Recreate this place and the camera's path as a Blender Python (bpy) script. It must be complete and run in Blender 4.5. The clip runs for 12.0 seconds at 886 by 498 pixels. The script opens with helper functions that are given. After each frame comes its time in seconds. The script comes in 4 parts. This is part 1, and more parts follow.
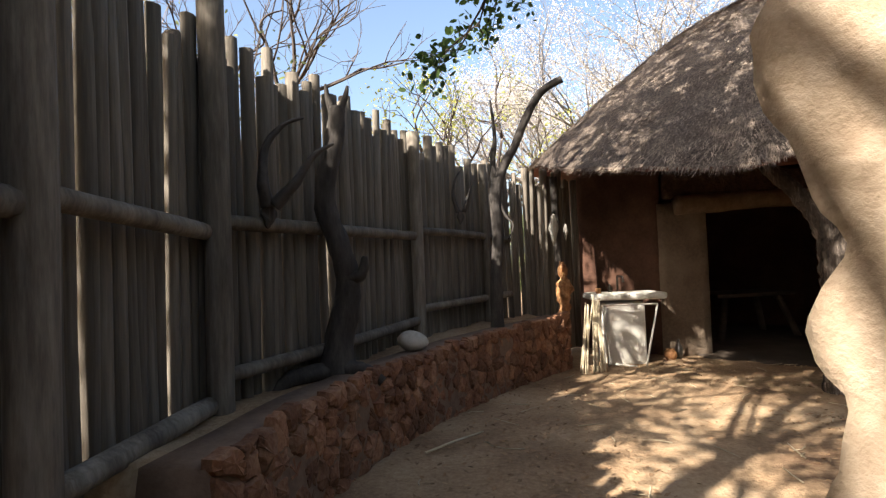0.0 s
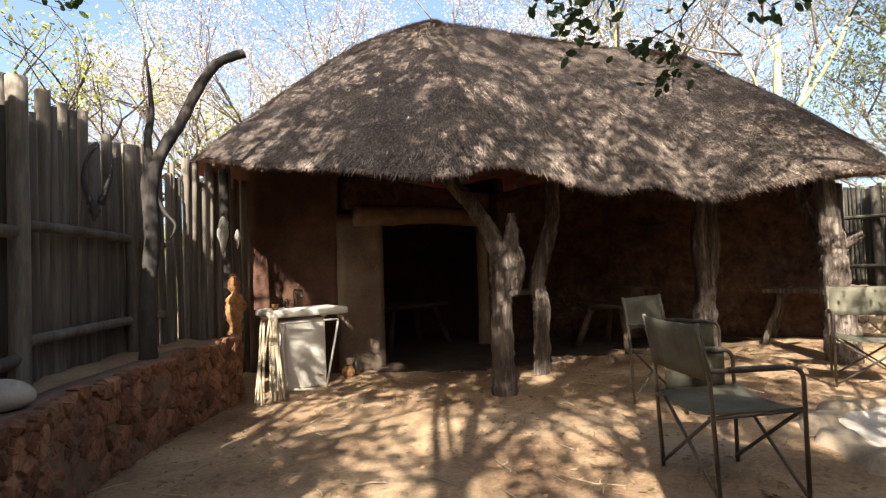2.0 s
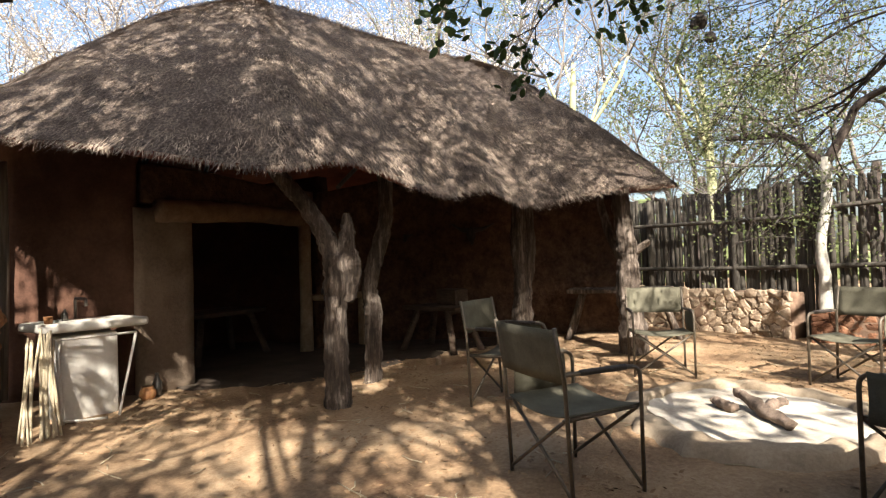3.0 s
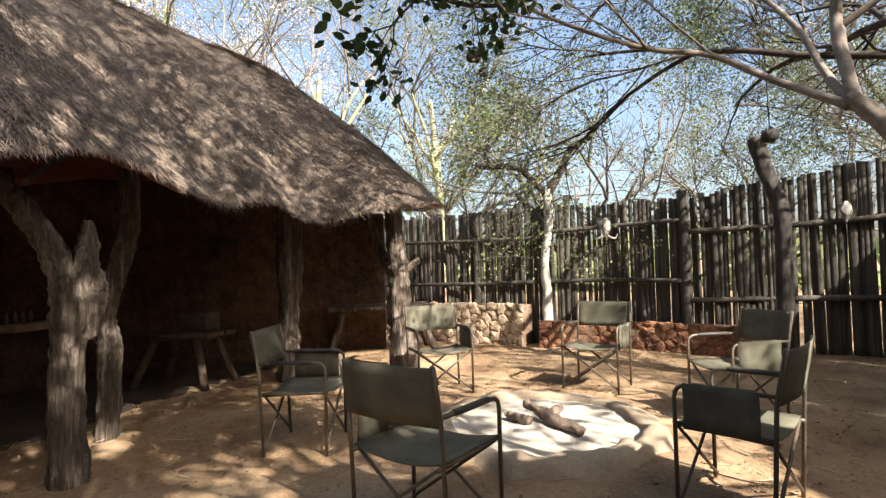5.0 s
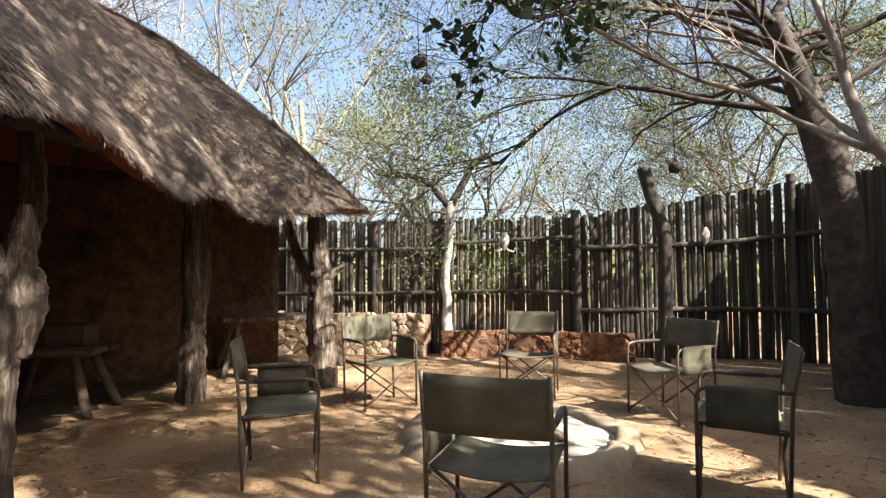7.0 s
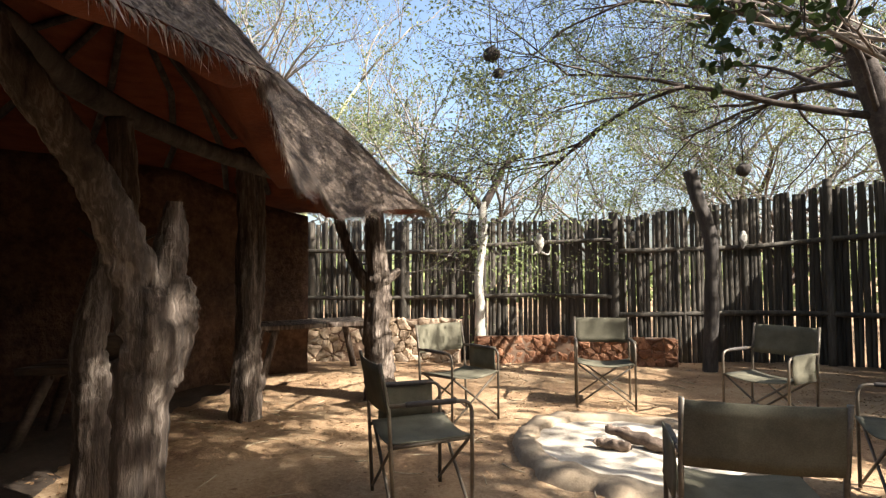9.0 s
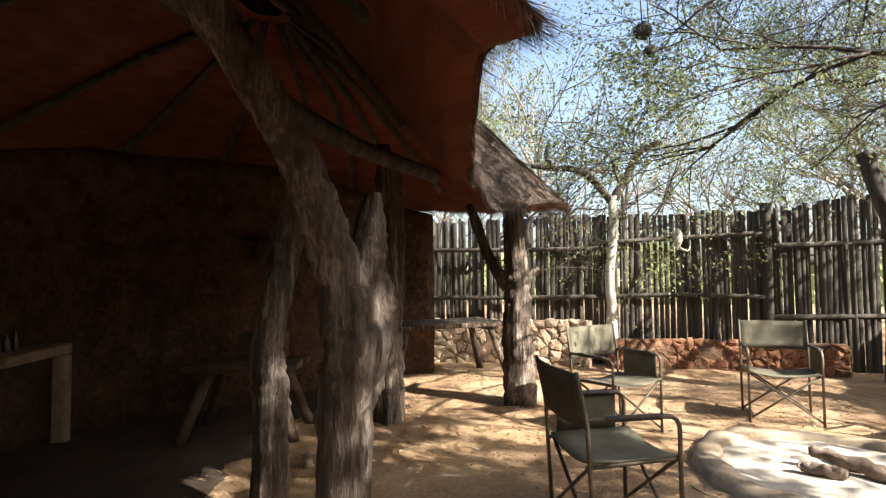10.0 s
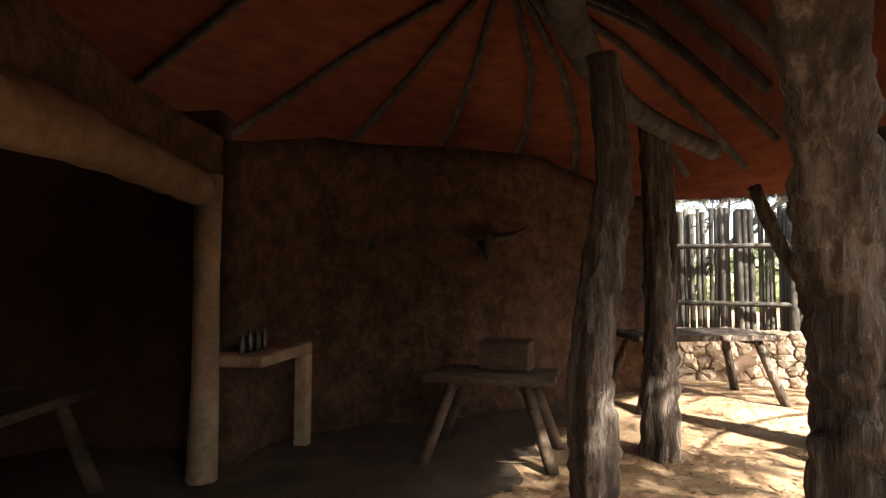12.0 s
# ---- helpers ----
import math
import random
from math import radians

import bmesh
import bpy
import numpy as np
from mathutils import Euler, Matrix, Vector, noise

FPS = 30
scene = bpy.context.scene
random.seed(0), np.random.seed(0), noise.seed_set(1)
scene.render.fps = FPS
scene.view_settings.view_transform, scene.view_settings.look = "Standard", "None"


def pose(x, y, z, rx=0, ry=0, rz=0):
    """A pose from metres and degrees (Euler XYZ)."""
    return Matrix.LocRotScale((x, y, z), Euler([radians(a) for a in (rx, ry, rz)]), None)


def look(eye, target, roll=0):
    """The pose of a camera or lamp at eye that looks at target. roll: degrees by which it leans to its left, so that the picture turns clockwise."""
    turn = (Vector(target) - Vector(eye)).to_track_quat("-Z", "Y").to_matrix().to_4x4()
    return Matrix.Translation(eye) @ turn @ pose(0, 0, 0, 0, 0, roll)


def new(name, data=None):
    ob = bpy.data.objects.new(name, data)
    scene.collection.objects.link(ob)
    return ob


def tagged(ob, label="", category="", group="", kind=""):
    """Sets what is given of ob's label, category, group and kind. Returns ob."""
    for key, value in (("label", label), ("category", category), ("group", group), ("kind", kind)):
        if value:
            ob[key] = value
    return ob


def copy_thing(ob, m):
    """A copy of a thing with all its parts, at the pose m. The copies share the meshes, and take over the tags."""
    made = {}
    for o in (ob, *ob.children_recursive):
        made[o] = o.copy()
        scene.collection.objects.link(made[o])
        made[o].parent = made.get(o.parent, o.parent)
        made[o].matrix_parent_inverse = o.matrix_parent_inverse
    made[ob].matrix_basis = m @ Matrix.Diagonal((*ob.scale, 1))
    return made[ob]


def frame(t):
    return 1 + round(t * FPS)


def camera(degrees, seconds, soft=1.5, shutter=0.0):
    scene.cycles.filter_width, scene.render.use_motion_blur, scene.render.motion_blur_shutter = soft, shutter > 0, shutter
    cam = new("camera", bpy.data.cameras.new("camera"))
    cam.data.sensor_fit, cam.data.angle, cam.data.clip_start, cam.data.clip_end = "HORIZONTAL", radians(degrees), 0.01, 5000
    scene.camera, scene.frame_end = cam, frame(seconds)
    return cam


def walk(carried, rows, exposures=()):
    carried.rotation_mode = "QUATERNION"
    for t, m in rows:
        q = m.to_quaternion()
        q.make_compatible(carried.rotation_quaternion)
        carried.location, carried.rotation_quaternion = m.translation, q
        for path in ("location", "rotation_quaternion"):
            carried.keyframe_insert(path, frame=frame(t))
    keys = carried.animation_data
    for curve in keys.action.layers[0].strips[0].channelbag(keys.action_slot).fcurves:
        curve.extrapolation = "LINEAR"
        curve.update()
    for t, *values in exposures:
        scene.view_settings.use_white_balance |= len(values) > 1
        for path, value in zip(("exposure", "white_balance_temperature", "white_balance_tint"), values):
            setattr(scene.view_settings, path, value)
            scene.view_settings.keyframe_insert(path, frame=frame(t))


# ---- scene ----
cam = camera(77.3, 12.0, soft=1.3)
PATH = [
    (0, (0.003, 0.01, 1.232), (0.014, 2.01, 1.283), -2.3),
    (0.5, (-0.07, 0.201, 1.223), (0.143, 2.189, 1.274), -1.9),
    (1, (-0.093, 0.406, 1.223), (0.427, 2.336, 1.272), -2.0),
    (1.5, (-0.085, 0.672, 1.211), (0.757, 2.485, 1.267), -1.8),
    (2, (-0.063, 0.891, 1.198), (1.098, 2.518, 1.259), -1.9),
    (2.5, (-0.115, 1.068, 1.17), (1.332, 2.447, 1.246), -1.6),
    (3, (-0.03, 1.247, 1.219), (1.605, 2.398, 1.265), -1.7),
    (3.5, (0.057, 1.388, 1.251), (1.846, 2.281, 1.312), -1.7),
    (3.7, (0.064, 1.486, 1.268), (1.899, 2.279, 1.321), -1.8),
    (5.3, (0.152, 2.215, 1.309), (2.149, 2.305, 1.374), -1.1),
    (5.5, (0.189, 2.345, 1.301), (2.188, 2.352, 1.367), -0.7),
    (6, (0.15, 2.692, 1.295), (2.139, 2.502, 1.372), -0.6),
    (6.5, (0.225, 2.992, 1.295), (2.199, 2.686, 1.381), -0.6),
    (8.3, (0.63, 3.982, 1.375), (2.542, 3.399, 1.461), 0.3),
    (8.5, (0.744, 4.114, 1.373), (2.653, 3.524, 1.459), 0.2),
    (9, (0.918, 4.343, 1.363), (2.838, 3.792, 1.452), -0.2),
    (9.5, (1.116, 4.582, 1.362), (3.072, 4.172, 1.449), -0.3),
    (10, (1.32, 4.776, 1.352), (3.305, 4.546, 1.443), -0.5),
    (10.5, (1.603, 4.901, 1.374), (3.601, 4.913, 1.456), -0.3),
    (11, (1.848, 5.088, 1.393), (3.832, 5.33, 1.469), -0.4),
    (11.5, (1.995, 5.354, 1.382), (3.965, 5.69, 1.46), -0.2),
    (12, (2.157, 5.564, 1.351), (4.124, 5.916, 1.441), 0.2),
]
walk(cam, [(t, look(eye, target, roll)) for t, eye, target, roll in PATH], exposures=[(0.0, 2.04), (1.0, 2.14), (3.0, 1.97), (5.3, 2.0), (6.5, 2.08), (9.0, 2.18), (10.0, 2.34), (10.5, 2.48), (11.0, 2.6), (11.5, 2.82), (12.0, 3.25)])

# ---- world and sun ----
SUN_DIR = Vector((-0.72, -0.69, 0.80)).normalized()
world = bpy.data.worlds.new("sky")
scene.world = world
world.use_nodes = True
wn = world.node_tree
sky = wn.nodes.new("ShaderNodeTexSky")
sky.sky_type = "NISHITA"
sky.sun_disc = False
sky.sun_elevation = math.asin(SUN_DIR.z)
sky.sun_rotation = math.atan2(SUN_DIR.x, SUN_DIR.y)
sky.air_density, sky.dust_density = 1.0, 4.0
background = wn.nodes["Background"]
background.inputs["Strength"].default_value = 0.086
wn.links.new(sky.outputs["Color"], background.inputs["Color"])
sun_data = bpy.data.lights.new("sun", "SUN")
sun_data.energy, sun_data.angle, sun_data.color = 5.0, radians(0.5), (1.0, 0.94, 0.86)
sun = new("sun", sun_data)
sun.matrix_world = look(SUN_DIR * 40, (0, 0, 0))


# ---- material helpers ----
def material(name, colours, scale=6.0, rough=0.9, bump=0.3, fine=60.0, stretch=(1, 1, 1), metal=0.0, vary=0.0, bump_depth=0.02, coord="Object", translucent=0.0, spec=0.3, fine_mix=0.35):
    """Two scales of noise over a ramp of colours, with relief; vary: brightness spread from object to object."""
    m = bpy.data.materials.new(name)
    m.use_nodes = True
    n, l = m.node_tree.nodes, m.node_tree.links
    bsdf = n["Principled BSDF"]
    tc = n.new("ShaderNodeTexCoord")
    mp = n.new("ShaderNodeMapping")
    mp.inputs["Scale"].default_value = stretch
    l.new(tc.outputs[coord], mp.inputs["Vector"])
    big = n.new("ShaderNodeTexNoise")
    big.inputs["Scale"].default_value, big.inputs["Detail"].default_value, big.inputs["Roughness"].default_value = scale, 6, 0.6
    small = n.new("ShaderNodeTexNoise")
    small.inputs["Scale"].default_value, small.inputs["Detail"].default_value, small.inputs["Roughness"].default_value = fine, 4, 0.7
    for k in (big, small):
        l.new(mp.outputs["Vector"], k.inputs["Vector"])
    mix = n.new("ShaderNodeMix")
    mix.data_type = "FLOAT"
    mix.inputs[0].default_value = fine_mix
    l.new(big.outputs["Fac"], mix.inputs[2])
    l.new(small.outputs["Fac"], mix.inputs[3])
    ramp = n.new("ShaderNodeValToRGB")
    e = ramp.color_ramp.elements
    while len(e) < len(colours):
        e.new(0.5)
    for i, c in enumerate(colours):
        e[i].position = 0.33 + 0.34 * i / max(1, len(colours) - 1)
        e[i].color = (*c, 1)
    l.new(mix.outputs[0], ramp.inputs["Fac"])
    out = ramp.outputs["Color"]
    if vary:
        info = n.new("ShaderNodeObjectInfo")
        mr = n.new("ShaderNodeMapRange")
        mr.inputs["To Min"].default_value, mr.inputs["To Max"].default_value = 1 - vary, 1 + vary
        l.new(info.outputs["Random"], mr.inputs["Value"])
        geo = n.new("ShaderNodeNewGeometry")
        mr2 = n.new("ShaderNodeMapRange")
        mr2.inputs["To Min"].default_value, mr2.inputs["To Max"].default_value = 1 - vary, 1 + vary
        l.new(geo.outputs["Random Per Island"], mr2.inputs["Value"])
        mul = n.new("ShaderNodeMath")
        mul.operation = "MULTIPLY"
        l.new(mr.outputs[0], mul.inputs[0])
        l.new(mr2.outputs[0], mul.inputs[1])
        vm = n.new("ShaderNodeVectorMath")
        vm.operation = "SCALE"
        l.new(out, vm.inputs[0])
        l.new(mul.outputs[0], vm.inputs["Scale"])
        out = vm.outputs[0]
    l.new(out, bsdf.inputs["Base Color"])
    bsdf.inputs["Roughness"].default_value = rough
    bsdf.inputs["Metallic"].default_value = metal
    bsdf.inputs["Specular IOR Level"].default_value = spec
    if bump:
        b = n.new("ShaderNodeBump")
        b.inputs["Strength"].default_value, b.inputs["Distance"].default_value = bump, bump_depth
        l.new(mix.outputs[0], b.inputs["Height"])
        l.new(b.outputs["Normal"], bsdf.inputs["Normal"])
    if translucent:
        tr = n.new("ShaderNodeBsdfTranslucent")
        l.new(out, tr.inputs["Color"])
        ms = n.new("ShaderNodeMixShader")
        ms.inputs[0].default_value = translucent
        l.new(bsdf.outputs[0], ms.inputs[1])
        l.new(tr.outputs[0], ms.inputs[2])
        l.new(ms.outputs[0], n["Material Output"].inputs["Surface"])
    return m


M_SAND = material("sand", [(0.115, 0.06, 0.03), (0.285, 0.185, 0.102), (0.43, 0.31, 0.19)], 1.1, 0.95, 0.9, 30, bump_depth=0.04)
M_THATCH = material("thatch", [(0.022, 0.015, 0.013), (0.12, 0.089, 0.069), (0.335, 0.262, 0.198)], 3.0, 0.95, 1.0, 48, (1.0, 1.0, 1.0), bump_depth=0.06, fine_mix=0.68)
M_STRAW = material("straw", [(0.032, 0.023, 0.018), (0.155, 0.116, 0.088), (0.4, 0.316, 0.236)], 4.0, 0.95, 0.3, 40, vary=0.5)
M_CEIL = material("reed_ceiling", [(0.072, 0.018, 0.008), (0.135, 0.034, 0.0135), (0.185, 0.052, 0.022)], 3.0, 0.9, 0.6, 50, (1, 1, 6))
M_PLASTER = material("mud_plaster", [(0.2, 0.14, 0.09), (0.35, 0.255, 0.17), (0.5, 0.4, 0.29)], 4, 0.95, 0.6, 24, bump_depth=0.025)
M_ENTRANCE = material("pitted_mud_plaster", [(0.23, 0.16, 0.1), (0.37, 0.275, 0.185), (0.46, 0.36, 0.26)], 9, 0.95, 0.6, 45, bump_depth=0.02, fine_mix=0.4)
# redder than the jamb, and darkened for the shade beneath the thatch
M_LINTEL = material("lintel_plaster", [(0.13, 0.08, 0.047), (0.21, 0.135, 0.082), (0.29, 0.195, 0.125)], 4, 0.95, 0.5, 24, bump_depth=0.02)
# mud colour lowered to stand in for the deep shade under the eave
M_SHADEDMUD = material("shaded_red_mud", [(0.045, 0.02, 0.012), (0.078, 0.037, 0.022), (0.115, 0.058, 0.035)], 2.5, 0.95, 0.5, 25, bump_depth=0.03)
M_STONE = material("stone", [(0.09, 0.036, 0.02), (0.19, 0.088, 0.046), (0.3, 0.17, 0.1)], 5, 0.9, 0.6, 40, vary=0.35)
# rough wall colours darkened too, so the verandah's shade is partly painted
M_SHADEDROUGH = material("shaded_rough_wall", [(0.03, 0.016, 0.01), (0.085, 0.047, 0.03), (0.15, 0.09, 0.058)], 5, 0.95, 1.0, 15, bump_depth=0.08, fine_mix=0.45)
M_DUNG = material("dung_floor", [(0.035, 0.025, 0.018), (0.06, 0.043, 0.03), (0.09, 0.066, 0.046)], 3, 0.9, 0.5, 25)
M_PALESTONE = material("pale_stone", [(0.19, 0.13, 0.085), (0.33, 0.245, 0.165), (0.46, 0.37, 0.275)], 5, 0.9, 0.6, 40, vary=0.3)
# plaster toned down in place of the little light that reaches the pillar
M_SHADEDPILLAR = material("shaded_pillar_plaster", [(0.1, 0.07, 0.047), (0.165, 0.12, 0.082), (0.22, 0.165, 0.115)], 2.5, 0.95, 0.5, 30, bump_depth=0.03)
M_MORTAR = material("mortar", [(0.13, 0.08, 0.052), (0.23, 0.15, 0.1)], 8, 0.95, 0.5, 40)
M_POLE = material("fence_pole", [(0.062, 0.05, 0.038), (0.135, 0.113, 0.087), (0.235, 0.203, 0.16)], 5, 0.85, 0.6, 40, (1, 1, 0.12), vary=0.25, bump_depth=0.006)
# darker copy of the pole wood, with the right fence's tree shade in its colour
M_SHADEDPOLE = material("shaded_fence_pole", [(0.027, 0.023, 0.018), (0.062, 0.053, 0.041), (0.122, 0.106, 0.084)], 5, 0.85, 0.6, 40, (1, 1, 0.12), vary=0.25, bump_depth=0.006)
M_POST = material("weathered_trunk", [(0.018, 0.0135, 0.01), (0.088, 0.066, 0.05), (0.32, 0.262, 0.21)], 13, 0.9, 1.0, 40, (1, 1, 0.12), bump_depth=0.06, fine_mix=0.4)
M_DEAD = material("dead_wood", [(0.02, 0.017, 0.014), (0.05, 0.042, 0.036), (0.1, 0.085, 0.07)], 9, 0.9, 0.8, 40, (1, 1, 0.25), bump_depth=0.015)
M_PALEBARK = material("pale_bark", [(0.27, 0.25, 0.20), (0.45, 0.42, 0.36), (0.6, 0.57, 0.5)], 7, 0.85, 0.5, 40, bump_depth=0.01)
M_BARK = material("bark", [(0.024, 0.018, 0.014), (0.058, 0.044, 0.036), (0.11, 0.088, 0.072)], 8, 0.9, 0.9, 40, bump_depth=0.02)
M_GREYTWIG = material("grey_twig", [(0.13, 0.115, 0.1), (0.22, 0.195, 0.17)], 4, 0.9, 0, 20)
M_SMOOTHBARK = material("smooth_brown_bark", [(0.13, 0.095, 0.07), (0.25, 0.2, 0.155), (0.38, 0.32, 0.26)], 7, 0.8, 0.4, 40, bump_depth=0.01)
M_FEVER = material("fever_bark", [(0.25, 0.25, 0.13), (0.36, 0.36, 0.2), (0.45, 0.44, 0.28)], 4, 0.85, 0.2, 20)
M_LEAF = material("green_leaf", [(0.035, 0.06, 0.015), (0.06, 0.10, 0.025), (0.10, 0.14, 0.035)], 2, 0.6, 0, 10, vary=0.35, translucent=0.35)
M_OLIVELEAF = material("olive_leaf", [(0.085, 0.11, 0.038), (0.155, 0.185, 0.075), (0.24, 0.26, 0.13)], 1, 0.7, 0, 8, vary=0.35, translucent=0.5)
M_PALELEAF = material("pale_leaf", [(0.5, 0.44, 0.4), (0.62, 0.56, 0.5), (0.55, 0.52, 0.3)], 1.5, 0.8, 0, 8, vary=0.25, translucent=0.4)
M_YELLOWLEAF = material("yellow_green_leaf", [(0.14, 0.16, 0.03), (0.25, 0.26, 0.06), (0.36, 0.33, 0.11)], 2, 0.6, 0, 10, vary=0.3, translucent=0.4)
M_CANVAS = material("olive_canvas", [(0.058, 0.052, 0.034), (0.1, 0.091, 0.061), (0.15, 0.138, 0.096)], 5, 0.9, 0.2, 160, bump_depth=0.003)
M_STEEL = material("chair_tube", [(0.07, 0.055, 0.038), (0.15, 0.12, 0.085)], 20, 0.5, 0.1, 90, metal=0.2, spec=0.5)
M_CEMENT = material("cement", [(0.17, 0.125, 0.082), (0.28, 0.215, 0.145), (0.38, 0.305, 0.215)], 3, 0.9, 0.4, 40)
M_ASH = material("ash", [(0.26, 0.215, 0.16), (0.42, 0.37, 0.3), (0.52, 0.47, 0.39)], 3, 0.95, 0.4, 30)
M_LIME = material("limewash", [(0.48, 0.44, 0.37), (0.62, 0.58, 0.5), (0.7, 0.66, 0.59)], 3, 0.9, 0.3, 40)
M_BONE = material("bone", [(0.28, 0.255, 0.21), (0.44, 0.41, 0.36)], 14, 0.8, 0.4, 60)
M_HORN = material("horn", [(0.025, 0.021, 0.018), (0.07, 0.058, 0.05)], 14, 0.5, 0.5, 60)
M_DARKWOOD = material("dark_wood", [(0.035, 0.022, 0.015), (0.075, 0.05, 0.034), (0.13, 0.092, 0.062)], 5, 0.8, 0.5, 40, (0.3, 1, 1), bump_depth=0.006)
M_CARVED = material("carved_wood", [(0.12, 0.045, 0.018), (0.3, 0.14, 0.055), (0.44, 0.25, 0.11)], 14, 0.7, 0.4, 40)
M_TAP = material("tap_metal", [(0.10, 0.09, 0.08), (0.2, 0.19, 0.17)], 20, 0.35, 0, 50, metal=0.9)
M_STRAWSTICK = material("cut_stick", [(0.33, 0.26, 0.16), (0.5, 0.42, 0.29)], 12, 0.85, 0.2, 40, vary=0.2)
M_DRYLEAF = material("dry_leaf", [(0.16, 0.09, 0.045), (0.28, 0.17, 0.09), (0.36, 0.25, 0.14)], 3, 0.9, 0, 12, vary=0.35)
M_CHAR = material("charred_wood", [(0.045, 0.034, 0.027), (0.16, 0.115, 0.085), (0.28, 0.21, 0.155)], 9, 0.95, 0.8, 40)


# ---- mesh helpers ----
rng = random.Random(4)


def obj(name, mesh, mat, parent=None, label=""):
    if not mesh.materials:
        mesh.materials.append(mat)
    ob = new(name, mesh)
    if parent is not None:
        ob.parent = parent
    if label:
        ob["label"] = label
    return ob


def part(name, bm, mat, parent=None, label="", smooth=True):
    me = bpy.data.meshes.new(name)
    bm.normal_update()
    bm.to_mesh(me)
    bm.free()
    if smooth:
        me.shade_smooth()
    return obj(name, me, mat, parent, label)


def soup(name, verts, faces, mat, parent=None, label="", smooth=True):
    me = bpy.data.meshes.new(name)
    me.from_pydata(verts, [], faces)
    me.update()
    if smooth:
        me.shade_smooth()
    return obj(name, me, mat, parent, label)


def thing(name, at, label, category, group="", kind="", rz=0.0):
    ob = new(name)
    ob.matrix_basis = pose(*at, 0, 0, rz)
    return tagged(ob, label, category, group, kind)


def spline(pts, n, closed=False):
    """n points a span along a smooth curve through pts."""
    P = [Vector(p) for p in pts]
    out = []
    m = len(P)
    for i in range(m if closed else m - 1):
        if closed:
            a, b, c, d = P[i - 1], P[i], P[(i + 1) % m], P[(i + 2) % m]
        else:
            a, b, c, d = P[max(i - 1, 0)], P[i], P[i + 1], P[min(i + 2, m - 1)]
        for k in range(n):
            t = k / n
            out.append(0.5 * ((2 * b) + (c - a) * t + (2 * a - 5 * b + 4 * c - d) * t * t + (3 * b - a - 3 * c + d) * t ** 3))
    if not closed:
        out.append(P[-1])
    return out


def along(pts, step):
    """Points at even steps along a polyline."""
    out, left = [pts[0].copy()], step
    for a, b in zip(pts, pts[1:]):
        seg = (b - a).length
        if seg < 1e-9:
            continue
        done = 0.0
        while seg - done >= left:
            done += left
            out.append(a + (b - a) * (done / seg))
            left = step
        left -= seg - done
    return out


def tube_data(pts, radii, seg=8, rough=0.0, twist=0.0, cap=True, seed=0.0, furrow=0.0):
    """Verts and faces of a tapering, uneven tube through pts."""
    P = [Vector(p) for p in pts]
    verts, faces = [], []
    up = Vector((0.31, 0.77, 0.2)).normalized()
    for i, p in enumerate(P):
        d = (P[min(i + 1, len(P) - 1)] - P[max(i - 1, 0)]).normalized()
        u = up - d * up.dot(d)
        if u.length < 1e-3:
            u = Vector((1, 0, 0)) - d * d.x
        u.normalize()
        up = u
        v = d.cross(u)
        r = radii[i] if isinstance(radii, (list, tuple)) else radii
        for k in range(seg):
            a = 2 * math.pi * k / seg + twist * i
            w = u * math.cos(a) + v * math.sin(a)
            q = r
            if rough:
                q *= 1 + rough * (noise.noise(Vector((w.x * 1.6 + seed, w.y * 1.6, w.z + i * 0.55))) * 1.3 + 0.5 * noise.noise(Vector((w.x * 5 + seed, w.y * 5, i * 0.22))))
            if furrow:
                b = Vector((w.x * 3.4 + 0.35 * math.sin(p.z * 7), w.y * 3.4, p.z * 2.6 + seed))
                q *= 1 + furrow * (0.1 - 2.2 * max(0.0, 0.3 - abs(noise.noise(b))) + 0.35 * noise.noise(b * 3.1))
            verts.append(p + w * q)
    for i in range(len(P) - 1):
        for k in range(seg):
            a, b = i * seg + k, i * seg + (k + 1) % seg
            faces.append((a, b, b + seg, a + seg))
    if cap:
        faces.append(tuple(range(seg - 1, -1, -1)))
        faces.append(tuple(range((len(P) - 1) * seg, len(P) * seg)))
    return verts, faces


def join(lists):
    verts, faces = [], []
    for v, f in lists:
        o = len(verts)
        verts.extend(v)
        faces.extend(tuple(i + o for i in q) for q in f)
    return verts, faces


def tube(name, pts, radii, mat, parent=None, seg=8, rough=0.0, label="", seed=0.0):
    v, f = tube_data(pts, radii, seg, rough, seed=seed)
    return soup(name, v, f, mat, parent, label)


def bend(pts, r=0.06, n=4):
    """A polyline with its corners rounded."""
    P = [Vector(p) for p in pts]
    out = [P[0]]
    for a, b, c in zip(P, P[1:], P[2:]):
        i, o = b + (a - b).normalized() * r, b + (c - b).normalized() * r
        for k in range(n + 1):
            t = k / n
            out.append(i * (1 - t) ** 2 + b * 2 * t * (1 - t) + o * t * t)
    out.append(P[-1])
    return out


def slab(bm, lo, hi, bevel=0.01, jitter=0.0):
    """A bevelled block between two corners."""
    r = bmesh.ops.create_cube(bm, size=1.0)
    lo, hi = Vector(lo), Vector(hi)
    for v in r["verts"]:
        v.co = Vector(((lo[i] + hi[i]) / 2 + v.co[i] * (hi[i] - lo[i]) for i in range(3)))
        if jitter:
            v.co += Vector((rng.uniform(-jitter, jitter) for _ in range(3)))
    if bevel:
        bmesh.ops.bevel(bm, geom=[e for e in bm.edges if e.verts[0] in r["verts"]], offset=bevel, segments=2, affect="EDGES", profile=0.6)


